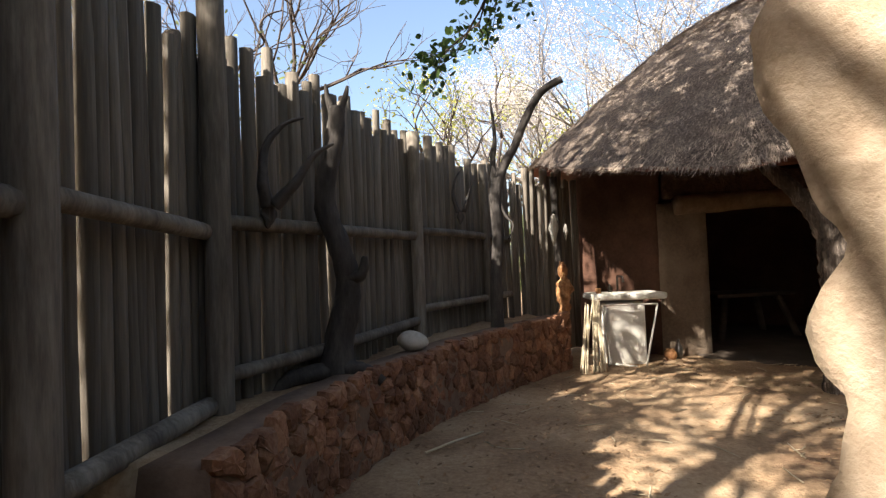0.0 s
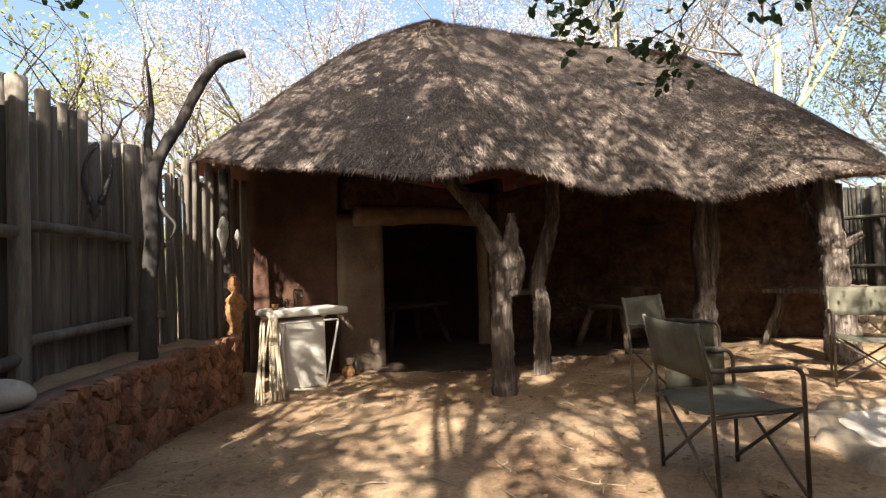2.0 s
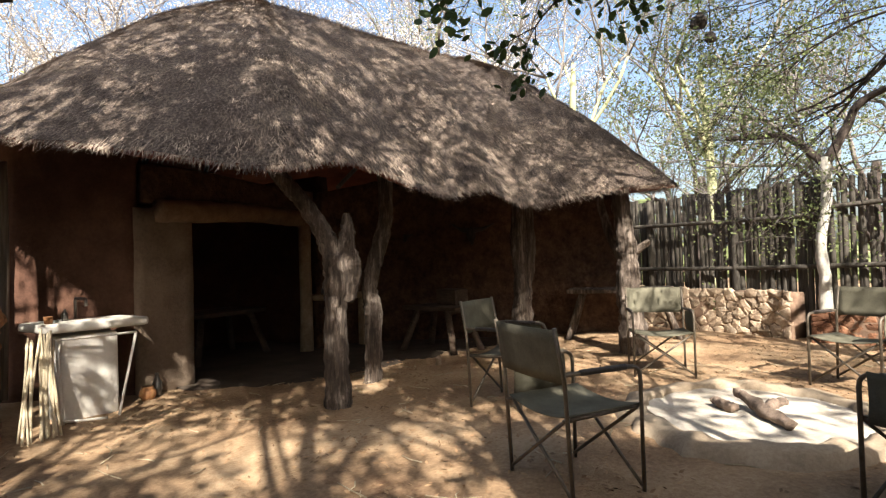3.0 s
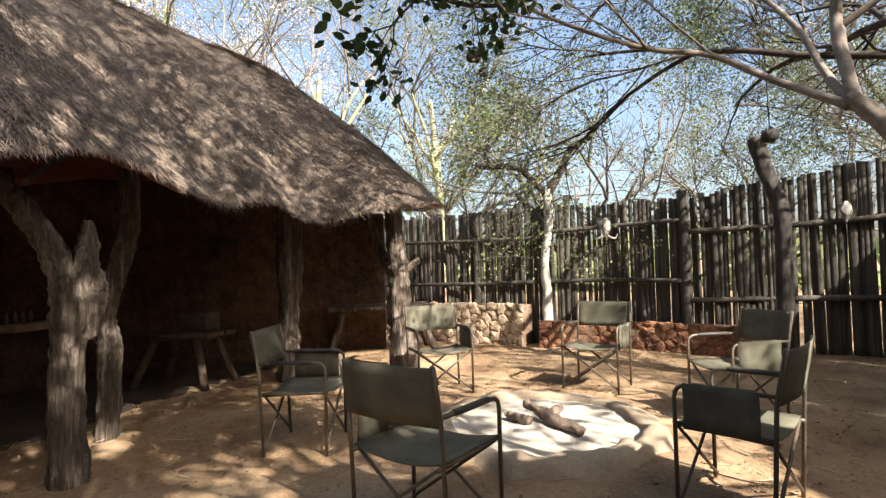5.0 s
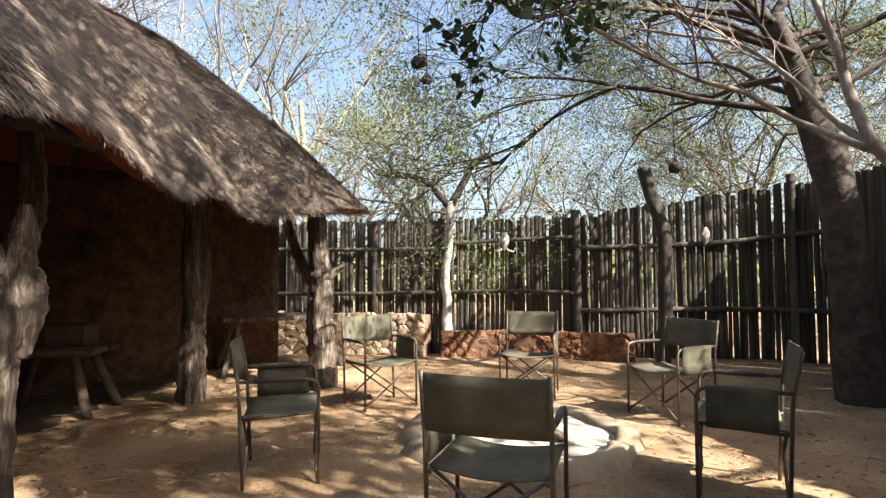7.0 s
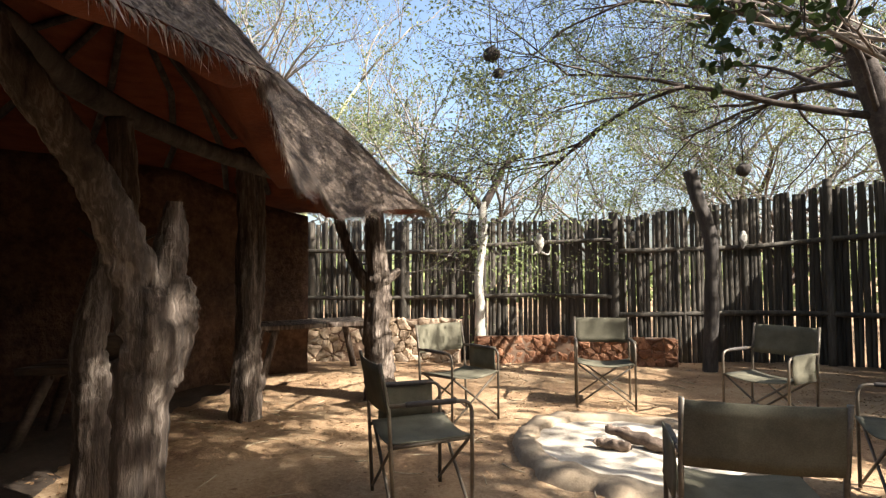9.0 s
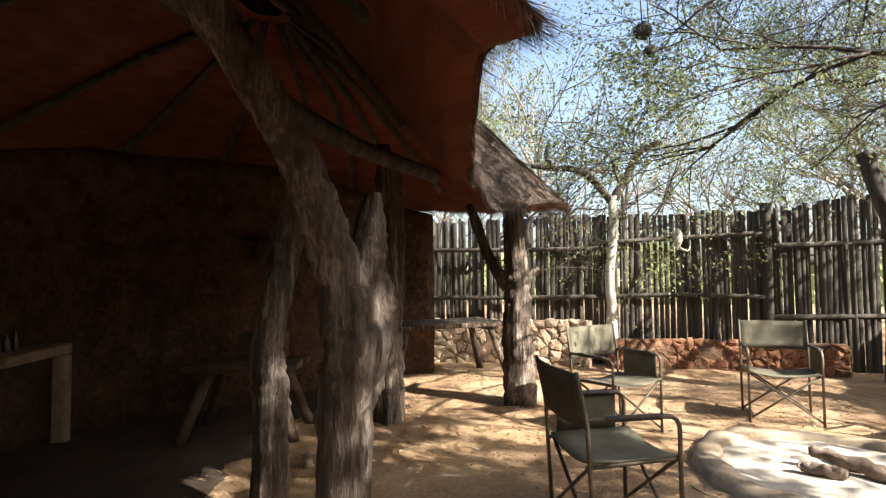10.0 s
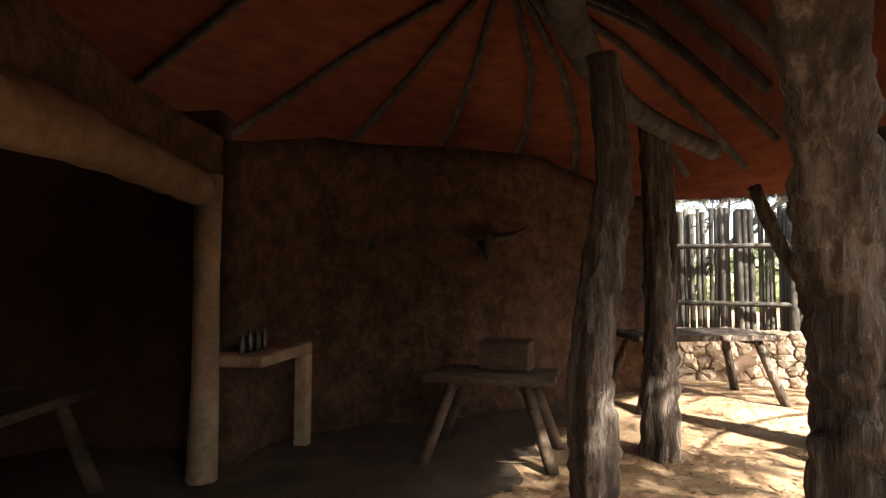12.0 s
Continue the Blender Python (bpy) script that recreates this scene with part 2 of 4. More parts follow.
def ground_z(x, y):
    z = -0.1 * min(1.0, max(0.0, (y - 3.5) / 3.5)) if y > 3.5 else 0.0
    if y > 7.0 or abs(x) > 30:
        z = -0.1
    return z + 0.012 * noise.noise(Vector((x * 1.7, y * 1.7, 0)))

# ---- ground ----
def axis_steps(lo, hi, fine_lo, fine_hi, fine):
    a = [lo, lo / 3, lo / 10, fine_lo - 4]
    a += [fine_lo + i * fine for i in range(int((fine_hi - fine_lo) / fine) + 1)]
    return a + [fine_hi + 4, hi / 10, hi / 3, hi]


gx = axis_steps(-600.0, 600.0, -4.0, 12.0, 0.1)
gy = axis_steps(-600.0, 600.0, -7.0, 11.0, 0.1)
gv = [(x, y, ground_z(x, y) + 0.02 * noise.noise(Vector((x * 4.3, y * 4.3, 3)))) for y in gy for x in gx]
gf = [(j * len(gx) + i, j * len(gx) + i + 1, (j + 1) * len(gx) + i + 1, (j + 1) * len(gx) + i) for j in range(len(gy) - 1) for i in range(len(gx) - 1)]
tagged(soup("ground", gv, gf, M_SAND), "swept reddish sand yard with dry leaf litter", "ground", kind="structure")

# ---- thatched hut: roof ----
EAVE = [(1.28, 7.6, 2.42), (1.55, 5.9, 2.12), (2.42, 4.49, 1.87), (3.15, 4.42, 2.0), (4.22, 4.27, 1.82), (4.85, 4.12, 1.92), (5.43, 3.88, 1.77),
        (6.2, 3.3, 1.92), (7.1, 2.78, 2.0), (8.1, 3.12, 2.1), (9.2, 3.7, 2.2), (9.8, 5.0, 2.3), (9.3, 7.6, 2.4), (7.3, 10.0, 2.5), (5.0, 10.8, 2.5), (2.9, 10.3, 2.5), (1.7, 9.2, 2.5)]
RIDGE_A, RIDGE_B = Vector((4.25, 7.0, 4.5)), Vector((7.0, 5.9, 4.3))
eave = [p + Vector((0, 0, 0.07)) for p in spline(EAVE, 14, True)]
NE = len(eave)


def roof_point(i, s, drop=0.0):
    e = eave[i % NE]
    d = RIDGE_B - RIDGE_A
    k = max(0.0, min(1.0, (e - RIDGE_A).to_2d().dot(d.to_2d()) / d.to_2d().length_squared))
    g = RIDGE_A + d * k
    p = e.lerp(g, s)
    rise = 1 - max(0.0, 1 - s) ** 1.42
    p.z = e.z * (1 - rise) + g.z * rise - drop
    return p


hut = thing("thatched_hut", (5, 7.2, -0.1), "thatched round-ended hut with open verandah and mud walls", "hut")
HUT_INV = hut.matrix_basis.inverted()


def of_hut(ob):
    ob.matrix_parent_inverse = HUT_INV
    return ob


NS = 30
rv, rf = [], []
for j in range(NS + 1):
    for i in range(NE):
        p = roof_point(i, j / NS)
        p.z += 0.035 * noise.noise(p * 1.3) + 0.02 * noise.noise(p * 5)
        rv.append(p)
for j in range(NS):
    for i in range(NE):
        a, b = j * NE + i, j * NE + (i + 1) % NE
        rf.append((a, b, b + NE, a + NE))
of_hut(soup("roof", rv, rf, M_THATCH, hut, "weathered grey-brown thatch with a wavy eave"))

# the lining under the thatch
cv, cf = [], []
NC = 12
for i in range(NE):
    p = roof_point(i, 0.0)
    cv.append(p + Vector((0, 0, 0.035 * noise.noise(p * 1.3) + 0.02 * noise.noise(p * 5))))
for j in range(NC + 1):
    s = 0.05 + 0.9 * j / NC
    for i in range(NE):
        p = roof_point(i, s)
        if j == 0:
            p = Vector((p.x, p.y, eave[i].z - 0.015 + 0.03 * noise.noise(p * 6)))
        else:
            p.z -= 0.22
        cv.append(p)
for j in range(NC + 1):
    for i in range(NE):
        a, b = j * NE + i, j * NE + (i + 1) % NE
        cf.append((a, a + NE, b + NE, b))
of_hut(soup("ceiling_lining", cv, cf, M_CEIL, hut, "red-brown reed lining under the thatch"))

# straws that stand off the surface and fringe the eave
sv, sf = [], []
for n in range(110000):
    i = rng.randrange(NE)
    s = rng.random() ** 1.3 if n > 14000 else rng.random() * 0.02
    if eave[i].y > 8.5:
        continue
    a = roof_point(i, s)
    b = roof_point(i, s + 0.05)
    d = (a - b).normalized()
    side = Vector((-d.y, d.x, 0)).normalized()
    p = a.lerp(roof_point(i + 1, s), rng.random())
    nrm = side.cross(d)
    if nrm.z < 0:
        nrm = -nrm
    L = rng.uniform(0.06, 0.18)
    fringe = n <= 14000
    d = (d + side * rng.uniform(-0.35, 0.35) + nrm * (rng.uniform(-0.75, 0.1) if fringe else rng.uniform(0.02, 0.32))).normalized()
    if fringe:
        L *= 0.55
    w = side * rng.uniform(0.002, 0.006)
    p = p - nrm * 0.005 + Vector((0, 0, 0.035 * noise.noise(p * 1.3)))
    k = len(sv)
    sv += [p - w, p + w, p + d * L]
    sf.append((k, k + 1, k + 2))
straws = of_hut(soup("loose_straw", sv, sf, M_STRAW, hut, smooth=False))
straws["kind"] = "stuff"


# ---- walls ----
def wall_strip(name, line, z0, z1, thick, mat, parent=None, label="", lumps=0.03, step=0.12, nz=14, edge=None):
    """An uneven mud wall of real thickness along a plan line; z1 may be a function of the distance run."""
    pts = along([Vector((*p, 0)) for p in line], step)
    verts, faces = [], []
    n = len(pts)
    ring = 2 * (nz + 1)
    for i, p in enumerate(pts):
        d = (pts[min(i + 1, n - 1)] - pts[max(i - 1, 0)]).normalized()
        s = Vector((-d.y, d.x, 0))
        top = z1(i * step) if callable(z1) else z1
        col = []
        for sgn in (-1, 1):
            for k in range(nz + 1):
                z = z0 + (top - z0) * k / nz
                q = p + s * sgn * thick / 2 + Vector((0, 0, z))
                r = 0.02 if k == nz else 0
                q += s * sgn * (lumps * noise.noise(q * 2.2) + lumps * 0.4 * noise.noise(q * 7) - r)
                if edge and i * step < 0.34:
                    q -= d * edge(q.z) * (1 - i * step / 0.34) * (0.75 if sgn < 0 else 0.1)
                col.append(q)
        verts += col[:nz + 1] + col[nz + 1:][::-1]
    for i in range(n - 1):
        for k in range(ring - 1):
            a = i * ring + k
            faces.append((a, a + 1, a + 1 + ring, a + ring))
        faces.append((i * ring + ring - 1, i * ring, (i + 1) * ring, (i + 1) * ring + ring - 1))
    for k in range(nz):
        o = (n - 1) * ring
        faces.append((k + 1, k, ring - 1 - k, ring - 2 - k))
        faces.append((o + k, o + k + 1, o + ring - 2 - k, o + ring - 1 - k))
    return soup(name, verts, faces, mat, parent, label)


of_hut(wall_strip("wall", [(3.0, 7.45), (2.55, 7.85), (2.15, 8.3), (1.95, 8.9), (2.0, 9.6)], -0.15, 2.75, 0.28, M_SHADEDMUD, hut, "red mud wall, coloured darker for the shade under the thatch"))
of_hut(wall_strip("pillar", [(3.5, 7.3), (2.85, 7.42)], -0.15, 1.9, 0.2, M_SHADEDPILLAR, hut, "plastered door pillar", step=0.1))
of_hut(wall_strip("wall", [(5.98, 7.97), (6.4, 8.0), (7.0, 7.75), (7.45, 7.2), (7.75, 6.4), (8.15, 5.8), (8.75, 5.25), (9.15, 4.65), (9.25, 4.0)], -0.15, lambda d: 2.36 + 0.26 * min(1.0, d / 1.2) - 0.22 * max(0.0, d - 3.6), 0.3, M_SHADEDROUGH, hut, "rough mud-plastered stone back wall", lumps=0.05))
of_hut(wall_strip("wall", [(2.0, 9.6), (3.2, 10.1), (5.0, 10.3), (6.3, 9.6), (6.4, 8.0)], -0.15, 2.7, 0.25, M_SHADEDMUD, hut, lumps=0.04, step=0.2))
of_hut(wall_strip("wall", [(3.0, 7.4), (3.6, 7.4), (4.5, 7.72), (5.2, 7.92), (6.0, 8.05)], 1.96, 2.38, 0.22, M_SHADEDROUGH, hut, "mud wall over the wide opening", lumps=0.03))
floor_line = [(3.3, 7.0), (4.2, 5.95), (5.0, 5.9), (6.4, 5.6), (7.2, 5.4), (8.3, 4.9)]
inner_line = [(3.0, 9.9), (4.2, 10.1), (5.0, 10.1), (6.3, 9.3), (7.2, 7.8), (8.6, 5.4)]
fv, ff = [], []
fa, fb = spline([(*p, 0) for p in floor_line], 6), spline([(*p, 0) for p in inner_line], 6)
for a, b in zip(fa, fb):
    for k in range(13):
        p = a.lerp(b, k / 12)
        fv.append((p.x + 0.06 * noise.noise(p * 3) * (k == 0), p.y + 0.08 * noise.noise(p * 2.5) * (k == 0), ground_z(p.x, p.y) + (0.02 if k else -0.01)))
for i in range(len(fa) - 1):
    for k in range(12):
        a = i * 13 + k
        ff.append((a, a + 13, a + 14, a + 1))
tagged(soup("floor", fv, ff, M_DUNG), "dark smeared earth floor inside the hut", "floor", kind="structure")
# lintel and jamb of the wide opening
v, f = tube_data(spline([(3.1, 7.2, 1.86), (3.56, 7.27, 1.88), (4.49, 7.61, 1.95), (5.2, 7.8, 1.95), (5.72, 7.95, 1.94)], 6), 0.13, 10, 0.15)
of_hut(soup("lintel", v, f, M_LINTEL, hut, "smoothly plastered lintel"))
v, f = tube_data([(5.72, 7.9, -0.15), (5.73, 7.89, 0.6), (5.72, 7.9, 1.3), (5.72, 7.9, 2.05)], [0.11, 0.095, 0.09, 0.1], 10, 0.12)
of_hut(soup("jamb", v, f, M_PLASTER, hut, "plastered door jamb"))
# masonry shelf beside the jamb
bm = bmesh.new()
slab(bm, (5.78, 7.5, 0.68), (6.66, 8.0, 0.77), 0.02, 0.006)
slab(bm, (6.55, 7.5, -0.13), (6.66, 7.62, 0.675), 0.02, 0.006)
tagged(part("masonry_shelf", bm, M_PLASTER), "plastered masonry shelf against the mud wall", "shelf")

# rafters under the lining
for k, i in enumerate((4, 17, 30, 44, 58, 72, 86, 100, 114, 127, 138, 149, 155, 161, 166, 173, 179, 185, 192, 200, 209, 218, 228)):
    turn = -9 if 145 < i < 163 else -3 if 162 < i < 190 else 0
    pts = [roof_point(i + round(turn * s), s, 0.235) for s in (0.16, 0.35, 0.6, 0.92)]
    of_hut(tube("rafter", pts, [0.04, 0.042, 0.04, 0.035], M_DEAD, hut, 7, 0.1, seed=k))

# verandah posts
def gnarled(name, stems, label, mat=M_POST, group=""):
    base = Vector(stems[0][0][0])
    t = thing(name, (base.x, base.y, base.z), label, "post", group)
    inv = t.matrix_basis.inverted()
    for k, (pts, radii) in enumerate(stems):
        n = 12
        sp = spline(pts, n)
        rr = []
        for a, b in zip(radii, radii[1:]):
            rr += [a + (b - a) * j / n for j in range(n)]
        rr.append(radii[-1])
        v, f = tube_data(sp, rr, 44, 0.17, seed=k * 3.1 + base.x, furrow=0.13)
        ob = soup("trunk" if k == 0 else "limb", v, f, mat, t)
        ob.matrix_parent_inverse = inv
    return t


gnarled("verandah_post", [
    ([(3.48, 4.91, -0.12), (3.47, 4.91, 0.3), (3.47, 4.91, 0.8), (3.47, 4.87, 1.1), (3.46, 4.93, 1.35), (3.37, 4.99, 1.58), (3.26, 5.06, 1.78), (3.12, 5.18, 2.0), (3.0, 5.4, 2.35)], [0.13, 0.105, 0.1, 0.125, 0.1, 0.078, 0.072, 0.068, 0.06]),
    ([(3.53, 4.85, 0.9), (3.57, 4.79, 1.15), (3.57, 4.77, 1.28), (3.56, 4.77, 1.36)], [0.085, 0.085, 0.06, 0.02]),
    ([(3.5, 4.88, 1.1), (3.53, 4.83, 1.33), (3.545, 4.81, 1.52), (3.53, 4.8, 1.68)], [0.09, 0.08, 0.066, 0.03]),
], "weathered forked tree-trunk post holding up the thatch", group="verandah posts")
gnarled("verandah_post", [
    ([(4.45, 5.38, -0.14), (4.45, 5.36, 0.4), (4.47, 5.37, 0.75), (4.43, 5.38, 1.0), (4.53, 5.32, 1.4), (4.6, 5.26, 1.75), (4.62, 5.3, 2.3)], [0.1, 0.09, 0.1, 0.085, 0.085, 0.08, 0.07]),
], "weathered tree-trunk post beneath the thatch", group="verandah posts")
gnarled("verandah_post", [
    ([(6.65, 4.68, -0.12), (6.65, 4.68, 0.5), (6.68, 4.67, 0.9), (6.62, 4.7, 1.4), (6.68, 4.7, 2.0), (6.65, 4.75, 2.6)], [0.15, 0.13, 0.12, 0.1, 0.09, 0.08]),
    ([(6.68, 4.67, 0.8), (6.75, 4.6, 1.3), (6.75, 4.6, 2.0), (6.78, 4.62, 2.4)], [0.1, 0.08, 0.07, 0.06]),
], "weathered forked tree-trunk post beneath the thatch", group="verandah posts")
gnarled("verandah_post", [
    ([(7.0, 3.32, -0.12), (7.0, 3.33, 0.35), (6.97, 3.36, 0.8), (6.95, 3.35, 1.2), (6.92, 3.38, 1.6), (6.9, 3.42, 2.2)], [0.18, 0.16, 0.15, 0.13, 0.11, 0.1]),
    ([(6.96, 3.35, 1.1), (7.1, 3.6, 1.5), (7.2, 3.8, 2.1)], [0.08, 0.06, 0.05]),
    ([(6.97, 3.3, 1.25), (7.05, 3.1, 1.4)], [0.06, 0.035]),
], "knotty tree-trunk post at the hut's end", group="verandah posts")
tagged(tube("eave_beam", spline([(2.6, 5.9, 2.3), (3.45, 5.5, 2.4), (4.5, 5.45, 2.42), (5.8, 5.0, 2.4), (6.9, 4.2, 2.35)], 5), 0.075, M_DEAD, None, 10, 0.15), "dark round beam under the eave", "beam")


# ---- fences of upright poles ----
def pole_mesh(k, h, r, lean, mat):
    n = 5
    pts = [Vector((lean * math.sin(i / n * 2.2 + k) * 0.5, lean * math.cos(i / n * 1.7 + k), h * i / n)) for i in range(n + 1)]
    v, f = tube_data(pts, [r * (1 + 0.1 * math.sin(k * 2 + i)) for i in range(n + 1)], 7, 0.12, seed=k * 1.7)
    me = bpy.data.meshes.new("pole")
    me.from_pydata(v, [], f)
    me.update()
    me.shade_smooth()
    me.materials.append(mat)
    return me


POLES = {m: [pole_mesh(k, 1.0, 0.038, 0.012, m) for k in range(14)] for m in (M_POLE, M_SHADEDPOLE)}


def pole_fence(name, line, top, step, base, posts, rails, label, radius=1.0, spread=0.1, mat=M_POLE):
    fence = thing(name, (line[0][0], line[0][1], 0), label, "fence")
    inv = fence.matrix_basis.inverted()
    curve = spline([(*p, 0) for p in line], 10)
    r = random.Random(len(line))
    for p in along(curve, step):
        h = top(p) + r.uniform(-spread, spread) - base(p)
        # thicker poles on the unseen south side let less sun through
        w = r.uniform(0.82, 1.18) * (radius if p.y > -1.8 or p.x > 6.3 else max(radius, 1.5))
        ob = obj("pole", POLES[mat][r.randrange(14)], mat, fence)
        ob.matrix_parent_inverse = inv
        ob.matrix_basis = pose(p.x + r.uniform(-0.015, 0.015), p.y + r.uniform(-0.015, 0.015), base(p) - 0.05, r.uniform(-0.6, 0.6), r.uniform(-0.6, 0.6), r.uniform(0, 360)) @ Matrix.Diagonal((w, w * r.uniform(0.72, 1.1), h + 0.05, 1))
    for x, y, h, rad in posts:
        b = base(Vector((x, y, 0)))
        ob = tube("post", spline([(x, y, b - 0.1), (x + 0.01, y, b + h * 0.5), (x, y + 0.01, b + h)], 4), rad, mat, fence, 12, 0.06, seed=x)
        ob.matrix_parent_inverse = inv
    for pts, rad in rails:
        ob = tube("rail", spline(pts, 4), rad, mat, fence, 9, 0.08, seed=pts[0][0])
        ob.matrix_parent_inverse = inv
    return fence


LEFT = [(-1.52, -2.6), (-1.42, 0.0), (-1.38, 1.8), (-1.3, 2.9), (-0.95, 3.75), (-0.35, 5.3), (0.25, 6.4), (0.8, 7.15), (1.4, 7.6), (2.0, 8.15)]
pole_fence("pole_fence", LEFT, lambda p: 2.55 - 0.03 * max(0, p.y - 2), 0.082, lambda p: 0.0, [
    (-1.25, 1.7, 2.75, 0.075), (-1.17, 2.92, 2.75, 0.07), (-0.22, 5.3, 2.5, 0.06), (0.55, 6.65, 2.4, 0.05)], [
    ([(-1.3, -0.5, 1.5), (-1.25, 1.7, 1.46)], 0.05), ([(-1.25, 1.7, 1.5), (-1.2, 2.9, 1.44)], 0.045), ([(-1.18, 2.9, 1.5), (-0.72, 4.0, 1.5), (-0.22, 5.3, 1.5)], 0.042), ([(-0.22, 5.3, 1.55), (0.3, 6.25, 1.55), (0.9, 7.2, 1.5)], 0.04),
    ([(-1.25, 1.7, 0.55), (-1.2, 2.9, 0.55)], 0.05), ([(-1.18, 2.9, 0.68), (-0.72, 4.0, 0.68), (-0.22, 5.3, 0.7)], 0.042), ([(-0.22, 5.3, 0.8), (0.3, 6.25, 0.8), (0.9, 7.2, 0.8)], 0.04)],
    "tall weathered grey pole fence with uneven tops and gaps", 1.2, 0.15)
RIGHT = [(11.0, 6.5), (10.6, 5.0), (10.3, 3.7), (9.8, 2.6), (9.4, 1.5), (9.1, 0.45), (8.5, -0.6), (8.1, -1.6), (7.85, -2.5), (7.35, -3.4), (6.4, -3.8), (5.2, -3.3), (3.9, -2.7), (2.6, -2.35), (1.3, -2.25), (0.0, -2.3), (-1.5, -2.6)]
# the out-of-view southern stretch is raised 0.5 to shade the ground by it
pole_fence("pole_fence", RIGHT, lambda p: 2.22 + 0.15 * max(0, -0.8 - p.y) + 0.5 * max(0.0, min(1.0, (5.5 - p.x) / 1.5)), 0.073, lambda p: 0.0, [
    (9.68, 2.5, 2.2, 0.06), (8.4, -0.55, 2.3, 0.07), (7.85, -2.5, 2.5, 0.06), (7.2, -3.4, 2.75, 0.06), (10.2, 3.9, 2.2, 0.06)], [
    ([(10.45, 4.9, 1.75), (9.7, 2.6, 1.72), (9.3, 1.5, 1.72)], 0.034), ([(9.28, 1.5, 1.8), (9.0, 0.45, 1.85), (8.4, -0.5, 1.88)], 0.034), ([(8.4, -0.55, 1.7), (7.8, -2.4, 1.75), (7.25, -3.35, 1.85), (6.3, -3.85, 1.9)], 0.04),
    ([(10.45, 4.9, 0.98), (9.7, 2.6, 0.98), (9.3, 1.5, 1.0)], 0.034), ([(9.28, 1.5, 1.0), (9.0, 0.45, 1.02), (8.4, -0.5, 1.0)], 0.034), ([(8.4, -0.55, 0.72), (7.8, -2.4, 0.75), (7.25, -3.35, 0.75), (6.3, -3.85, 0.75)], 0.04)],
    "weathered pole fence with light showing between the poles", 1.0, 0.04, M_SHADEDPOLE)


# ---- rough stone walls ----
def clip(poly, a, b):
    """The part of a polygon that is nearer to a than to b."""
    m, d = ((a[0] + b[0]) / 2, (a[1] + b[1]) / 2), (b[0] - a[0], b[1] - a[1])
    side = [(p[0] - m[0]) * d[0] + (p[1] - m[1]) * d[1] for p in poly]
    out = []
    for i, p in enumerate(poly):
        j = (i + 1) % len(poly)
        if side[i] <= 0:
            out.append(p)
        if (side[i] < 0) != (side[j] < 0):
            t = side[i] / (side[i] - side[j])
            q = poly[j]
            out.append((p[0] + (q[0] - p[0]) * t, p[1] + (q[1] - p[1]) * t))
    return out


def stone_wall(name, line, height, thick, label, size=0.2, seed=7, face=1, mat=M_STONE):
    """A mortared wall of odd-shaped flat stones, each proud of its joints."""
    t = thing(name, (*line[0], 0), label, "stone wall")
    inv = t.matrix_basis.inverted()
    core = wall_strip("core", line, -0.2, height - 0.01, thick, M_MORTAR, t, "earth and mortar", 0.02, 0.15, 5)
    core.matrix_parent_inverse = inv
    r = random.Random(seed)
    fine = spline([(*p, 0) for p in line], 12)
    path = along(fine, 0.05)
    length = (len(path) - 2) * 0.05

    def place(u, z, out):
        k = max(0, min(len(path) - 2, int(u / 0.05)))
        d = (path[k + 1] - path[k]).normalized()
        p = path[k] + d * (u - k * 0.05)
        return p + Vector((d.y, -d.x, 0)) * (face * (thick / 2 + out)) + Vector((0, 0, z))

    seeds = []
    for _ in range(4000):
        c = (r.uniform(0, length), r.uniform(-0.1, height))
        need = size * r.choice((0.45, 0.75, 1.0, 1.3))
        if all((c[0] - q[0]) ** 2 + (1.5 * (c[1] - q[1])) ** 2 > need * need for q in seeds):
            seeds.append(c)
    for c in seeds:
        cell = [(max(0, c[0] - size), -0.12), (min(length, c[0] + size), -0.12), (min(length, c[0] + size), height + r.uniform(-0.01, 0.05)), (max(0, c[0] - size), height + r.uniform(-0.01, 0.05))]
        for q in seeds:
            if q != c and abs(q[0] - c[0]) < 2.2 * size:
                cell = clip(cell, c, q)
        if len(cell) < 3:
            continue
        mx, my = sum(p[0] for p in cell) / len(cell), sum(p[1] for p in cell) / len(cell)
        rim = []
        for i, p in enumerate(cell):
            q = cell[(i + 1) % len(cell)]
            for w in (0.1, 0.37, 0.63, 0.9):
                rim.append((p[0] + (q[0] - p[0]) * w + r.uniform(-0.012, 0.012), p[1] + (q[1] - p[1]) * w + r.uniform(-0.012, 0.012)))
        proud = r.uniform(0.01, 0.035)
        n = len(rim)
        verts, faces = [], []
        for shrink, out in ((0.985, -0.04), (0.97, proud * 0.3), (0.8, proud)):
            for p in rim:
                verts.append(place(mx + (p[0] - mx) * shrink, my + (p[1] - my) * shrink, out + r.uniform(-0.006, 0.006)))
        verts.append(place(mx, my, proud + r.uniform(0.004, 0.02)))
        for k in (0, 1):
            faces += [(k * n + i, k * n + (i + 1) % n, (k + 1) * n + (i + 1) % n, (k + 1) * n + i) for i in range(n)]
        faces += [(2 * n + i, 2 * n + (i + 1) % n, 3 * n) for i in range(n)]
        ob = soup("stone", verts, faces, mat, t, smooth=False)
        ob.matrix_parent_inverse = inv
    return t


stone_wall("stone_planter_wall", [(-0.98, 2.0), (-0.8, 3.0), (-0.42, 4.0), (0.15, 5.1), (0.85, 6.1), (1.45, 6.85)], 0.55, 0.3, "low wall of rough red stones below the fence", 0.25)
